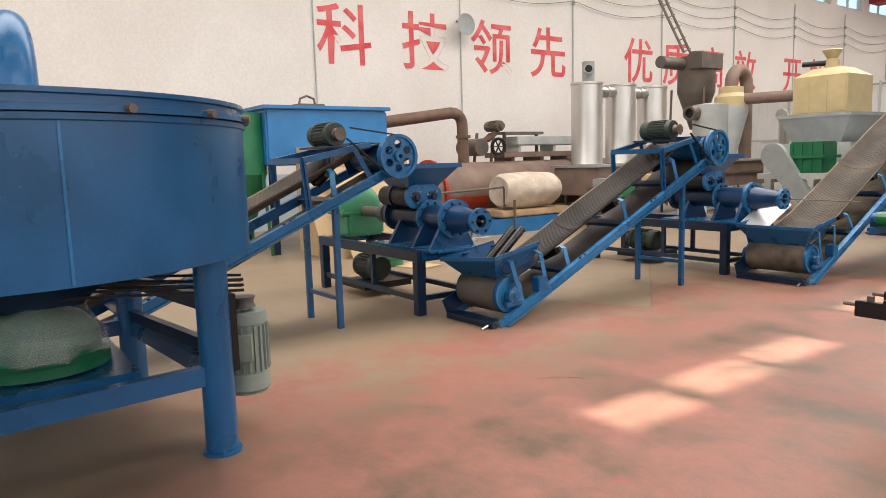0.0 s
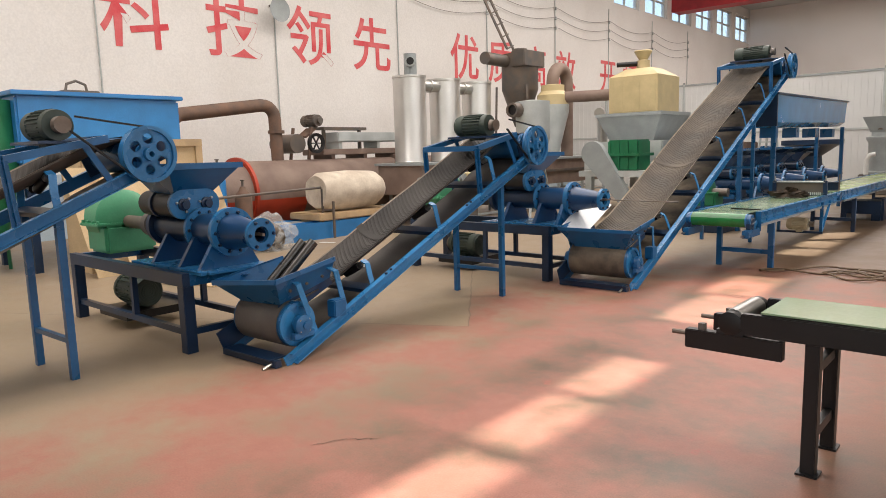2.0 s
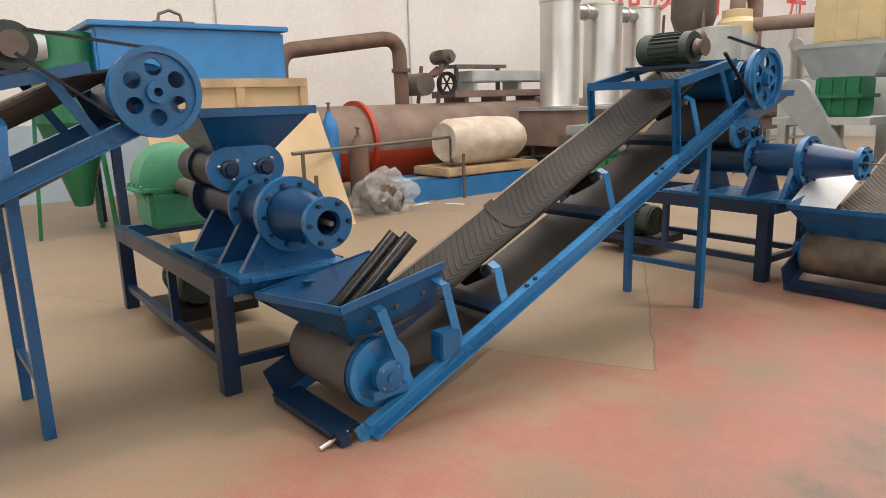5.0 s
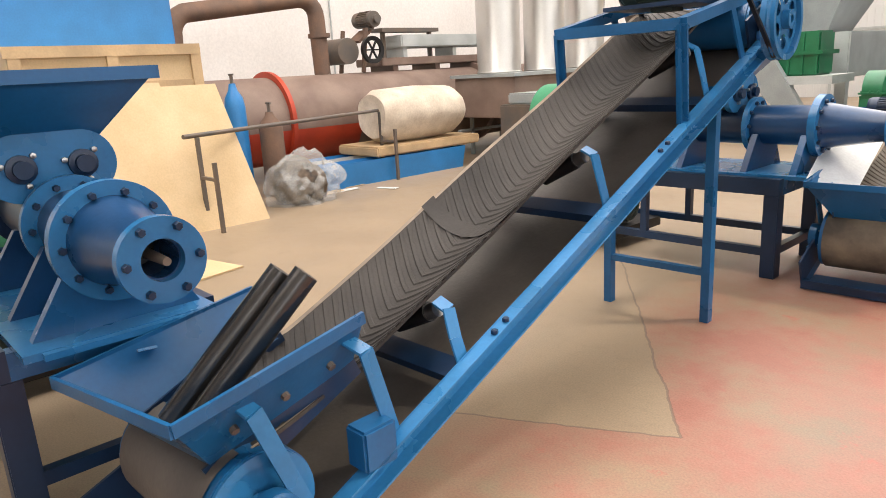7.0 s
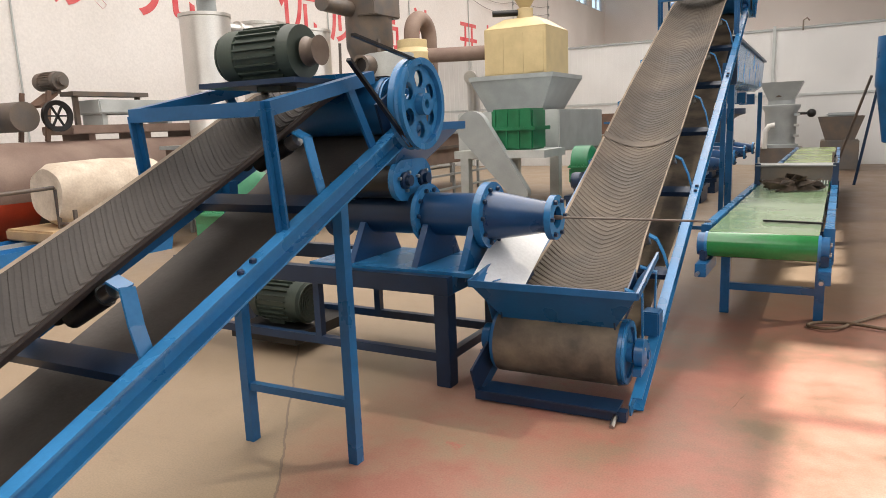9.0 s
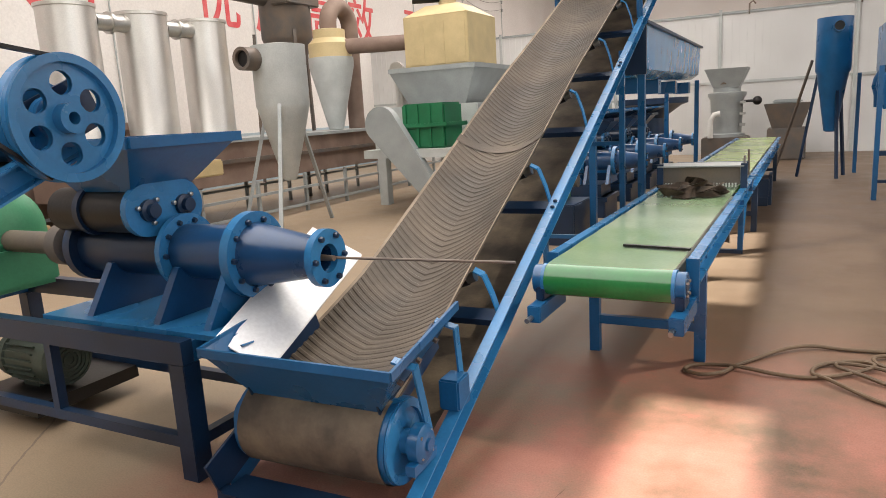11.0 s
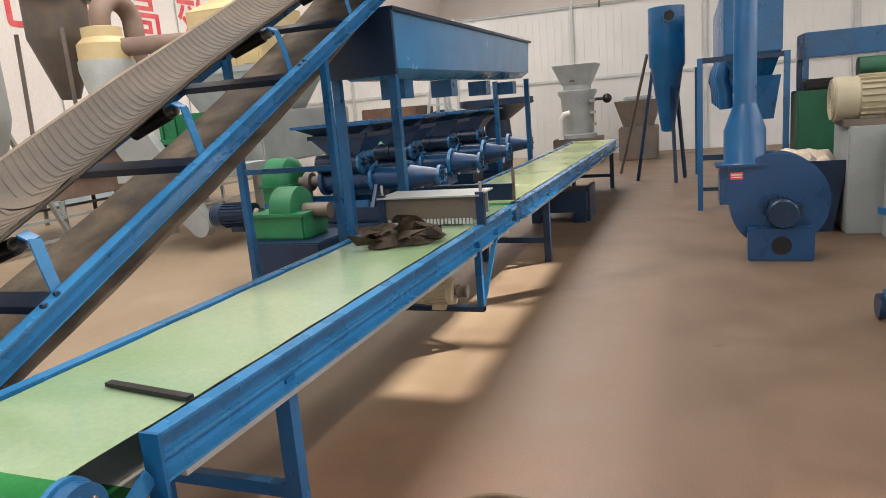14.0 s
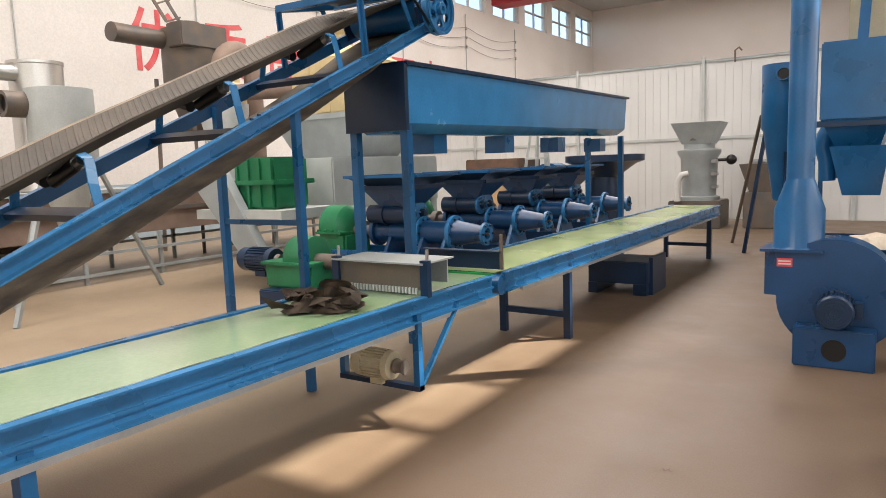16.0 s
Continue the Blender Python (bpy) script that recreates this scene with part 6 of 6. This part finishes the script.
# grey cyclone with inlet and ladder
gcy = thing("grey_cyclone", pose(-11.3, 17.9, 0), "tall dark grey cyclone with a side inlet pipe", "cyclone")
b = B()
lathe(b, [(0.14, 2.1), (0.16, 2.12), (0.48, 3.05), (0.5, 3.1), (0.5, 4.05), (0.2, 4.1), (0.2, 4.2), (0.05, 4.22)], None, 36)
part("body", b, DGREY, gcy)
b = B()
rod(b, (-0.15, -0.3, 3.85), (-0.05, -1.5, 3.85), 0.16)
part("inlet", b, DGREY, gcy)
b = B()
box(b, (0.1, -0.55, 3.68), (0.52, 0.45, 4.1), 0.02)
part("top_box", b, DGREY, gcy)
for x, y in ((-0.5, -0.4), (0.5, -0.4), (0.0, 0.55)):
    b = B()
    beam(b, (x * 1.15, y * 1.15, 0), (x, y, 3.2), 0.06, 0.06)
    part("leg", b, DGREY, gcy)
ld = thing("ladder", pose(-11.5, 17.6, 4.2), "narrow steel lattice mast rising to the roof", "ladder")
for o in (0, 0.3):
    b = B()
    beam(b, (0, o, 0), (-0.8, o - 1.8, 3.6), 0.05, 0.05)
    part("stile", b, DGREY, ld)
for k in range(12):
    u = k / 12
    b = B()
    beam(b, (-0.8 * u, -1.8 * u, 3.6 * u), (-0.8 * u, 0.3 - 1.8 * u, 3.6 * u + 0.12), 0.03, 0.03)
    part("rung", b, DGREY, ld)

# light cyclone on a tripod
wc = thing("light_cyclone", pose(-8.05, 13.65, 0), "light grey cyclone standing on a steel tripod", "cyclone")
b = B()
lathe(b, [(0.07, 0.72), (0.09, 0.74), (0.33, 1.65), (0.34, 1.68), (0.34, 2.42), (0.12, 2.45)], None, 32)
part("body", b, LGREY, wc)
b = B()
lathe(b, [(0.1, 0), (0.14, 0), (0.14, 0.35), (0.1, 0.35), (0.1, 0)], Matrix.Translation((-0.12, -0.55, 2.25)) @ Matrix.Rotation(radians(-90), 4, "X"), 24)
part("inlet", b, DGREY, wc)
# Black disc fills the inlet with its inner dark.
b = B()
lathe(b, [(0, 0), (0.1, 0), (0.1, 0.01)], Matrix.Translation((-0.12, -0.5, 2.25)) @ Matrix.Rotation(radians(-90), 4, "X"), 24)
part("inlet_dark", b, BLACK, wc)
for x, y in ((0.55, -0.95), (-0.5, -0.45), (-0.35, 1.3)):
    b = B()
    beam(b, (x, y, 0), (x * 0.3, y * 0.28, 1.7), 0.045, 0.045)
    part("leg", b, GREYM, wc)

# cream-topped elbow column
ec = thing("elbow_column", pose(-10.0, 17.5, 0), "light grey cyclone with cream collar and bent duct", "cyclone")
b = B()
lathe(b, [(0.12, 1.27), (0.14, 1.28), (0.42, 2.45), (0.42, 2.6), (0.3, 2.62)], None, 32)
part("cone", b, LGREY, ec)
b = B()
lathe(b, [(0.4, 2.6), (0.4, 2.85), (0.3, 2.95), (0.3, 3.1), (0.2, 3.12)], None, 32)
part("collar", b, CREAM, ec)
b = B()
pipe(b, [Vector((0, 0, 3.05))] + [Vector((-0.0, 0.35 - 0.35 * math.cos(radians(a)), 3.2 + 0.35 * math.sin(radians(a)))) for a in range(0, 181, 15)] + [Vector((0, 0.7, 1.27))], 0.16, 20)
part("elbow", b, BROWN, ec)
b = B()
rod(b, (0.3, 0.05, 2.78), (1.62, 0.5, 2.78), 0.14)
part("duct", b, BROWN, ec)

# shredder with hopper and cream tower
sh = thing("shredder", pose(0, 0, 0), "grey shredder with green gearbox and cream tower", "shredder")
b = B()
frustum(b, (-8.4, 17.6), (-7.3, 18.8), 1.6, (-8.65, 17.35), (-7.0, 19.05), 2.2, 0.02)
box(b, (-8.67, 17.33, 2.2), (-6.98, 17.37, 2.28))
box(b, (-7.02, 17.37, 2.2), (-6.98, 19.05, 2.28))
part("hopper", b, GREYM, sh)
b = B()
box(b, (-8.4, 16.3, 0.9), (-6.5, 18.8, 1.6), 0.02)
part("body", b, LGREY, sh)
for x in (-8.3, -6.6):
    for y in (16.4, 18.7):
        b = B()
        box(b, (x - 0.08, y - 0.08, 0), (x + 0.08, y + 0.08, 0.9), 0.005)
        part("leg", b, LGREY, sh)
b = B()
box(b, (-7.9, 15.2, 0.86), (-6.35, 16.15, 0.98))
part("deck", b, LGREY, sh)
b = B()
box(b, (-7.3, 15.35, 0.98), (-6.6, 15.95, 1.62), 0.03)
box(b, (-7.36, 15.3, 1.28), (-6.54, 16.0, 1.34), 0.008)
part("gearbox", b, GREEN, sh, "green ribbed gearbox")
for k in range(4):
    b = B()
    box(b, (-7.25 + k * 0.2, 15.32, 1.0), (-7.21 + k * 0.2, 15.35, 1.6))
    part("rib", b, GREEN, sh)
b = B()
p0, p1 = Vector((-7.55, 15.15, 1.35)), Vector((-6.75, 15.15, 0.32))
d = (p1 - p0).normalized()
nn = Vector((d.z, 0, -d.x))
ol = [p0 + (nn * math.cos(radians(a)) - d * math.sin(radians(a))) * 0.26 for a in range(0, 181, 15)] + [p1 + (-nn * math.cos(radians(a)) + d * math.sin(radians(a))) * 0.14 for a in range(0, 181, 15)]
r0 = [b.verts.new(p) for p in ol]
r1 = [b.verts.new(p + Vector((0, 0.14, 0))) for p in ol]
b.faces.new(r0)
b.faces.new(r1[::-1])
for i in range(len(ol)):
    j = (i + 1) % len(ol)
    b.faces.new((r0[i], r1[i], r1[j], r0[j]))
part("belt_guard", b, GREYM, sh, "grey rounded belt guard")
for x0, y0, x1, y1, z0, z1 in ((-8.45, 17.6, -7.2, 18.85, 2.22, 3.15),):
    b = B()
    box(b, (x0, y0, z0), (x1, y1, z1), 0.01)
    for k in range(3):
        box(b, (x0 + 0.12 + k * 0.4, y0 - 0.012, z0 + 0.1), (x0 + 0.4 + k * 0.4, y0 + 0.005, z1 - 0.1))
    tw = part("tower", b, CREAM, sh, "cream painted panelled tower")
    b = B()
    frustum(b, (x0, y0), (x1, y1), z1, (x0 + 0.3, y0 + 0.3), (x1 - 0.3, y1 - 0.3), z1 + 0.2, 0.01)
    part("roof", b, CREAM, tw)
    b = B()
    lathe(b, [(0.16, z1 + 0.18), (0.16, z1 + 0.4), (0.1, z1 + 0.42), (0.22, z1 + 0.62), (0.2, z1 + 0.64)], Matrix.Translation((-7.85, 18.2, 0)), 20)
    part("nozzle", b, CREAM, tw)
    b = B()
    rod(b, (-7.95, 18.1, z1 + 0.33), (-8.4, 17.9, z1 + 0.33), 0.06)
    part("side_motor", b, BLACK, tw)
b = B()
pipe(b, [(-9.6, 19.4, 1.27), (-9.6, 19.4, 2.2), (-9.58, 19.3, 2.38), (-9.5, 19.1, 2.42), (-9.45, 18.95, 2.4)], 0.14, 16)
single("vent_elbow", b, STAIN, "small bent stainless vent pipe", "pipe")

# drum mixer body far behind the extruder row
om = thing("blue_conical_mill", pose(-5.0, 22.4, 0), "dark blue machine with a flat round pan", "machine")
b = B()
lathe(b, [(0.25, 0), (0.3, 0.6), (0.25, 1.1), (0.6, 1.35), (0.75, 1.4), (0.75, 1.52), (0.6, 1.53)], None, 28)
part("pan", b, NAVY, om)
b = B()
rod(b, (-1.2, 0, 1.0), (-1.2, 0.5, 1.0), 0.4)
box(b, (-1.6, 0, 0), (-0.8, 0.5, 1.0))
part("guard", b, BLUE, om)
# timber pallet stack and tripod behind the row
for k in range(3):
    b = B()
    box(b, (-7.6, 21.5, 0.0 + 0.52 * k), (-6.4, 22.5, 0.48 + 0.52 * k), 0.02)
    single("crate", b, (CREAM, TIMBER, RUST)[k], "weathered crate in a stack behind the extruders", "crate", "stacked crates")
tp = thing("tripod_stand", pose(-5.6, 20.8, 0), "thin grey steel lattice stand", "stand")
for x, y in ((-0.4, -0.3), (0.4, -0.3), (0.0, 0.4), (-0.2, 0.1)):
    b = B()
    beam(b, (x, y, 0), (x * 0.35, y * 0.35, 1.95), 0.045, 0.045)
    part("leg", b, LGREY, tp)
b = B()
beam(b, (-0.3, -0.25, 0.9), (0.3, -0.25, 0.9), 0.035, 0.035)
beam(b, (-0.22, -0.18, 1.5), (0.22, -0.18, 1.5), 0.035, 0.035)
part("tie", b, LGREY, tp)

# dark scuff marks on the floor
for k, (x, y, l, a) in enumerate(((-2.96, 3.98, 0.22, 65), (-2.86, 4.16, 0.16, 40), (-2.95, 8.65, 0.3, 80), (-1.95, 7.2, 0.05, 20), (-1.2, 12.6, 0.06, 10), (-3.0, 3.1, 0.06, 50))):
    b = B()
    n = 9
    up_, dn_ = [], []
    for i in range(n):
        u = i / (n - 1)
        w = 0.012 * math.sin(math.pi * (0.06 + 0.88 * u)) * (0.7 + 0.5 * math.sin(i * 2.1 + k))
        c = Vector((x + l * u * math.cos(radians(a)), y + l * u * math.sin(radians(a)) + 0.012 * math.sin(i * 1.7), 0.003))
        up_.append(b.verts.new(c + Vector((0, w, 0))))
        dn_.append(b.verts.new(c - Vector((0, w, 0))))
    for i in range(n - 1):
        b.faces.new((up_[i], up_[i + 1], dn_[i + 1], dn_[i]))
    tagged(finish("floor_scuff", b, RUST, False), "dark scuff mark on the painted floor", "floor mark", "floor marks", "structure")
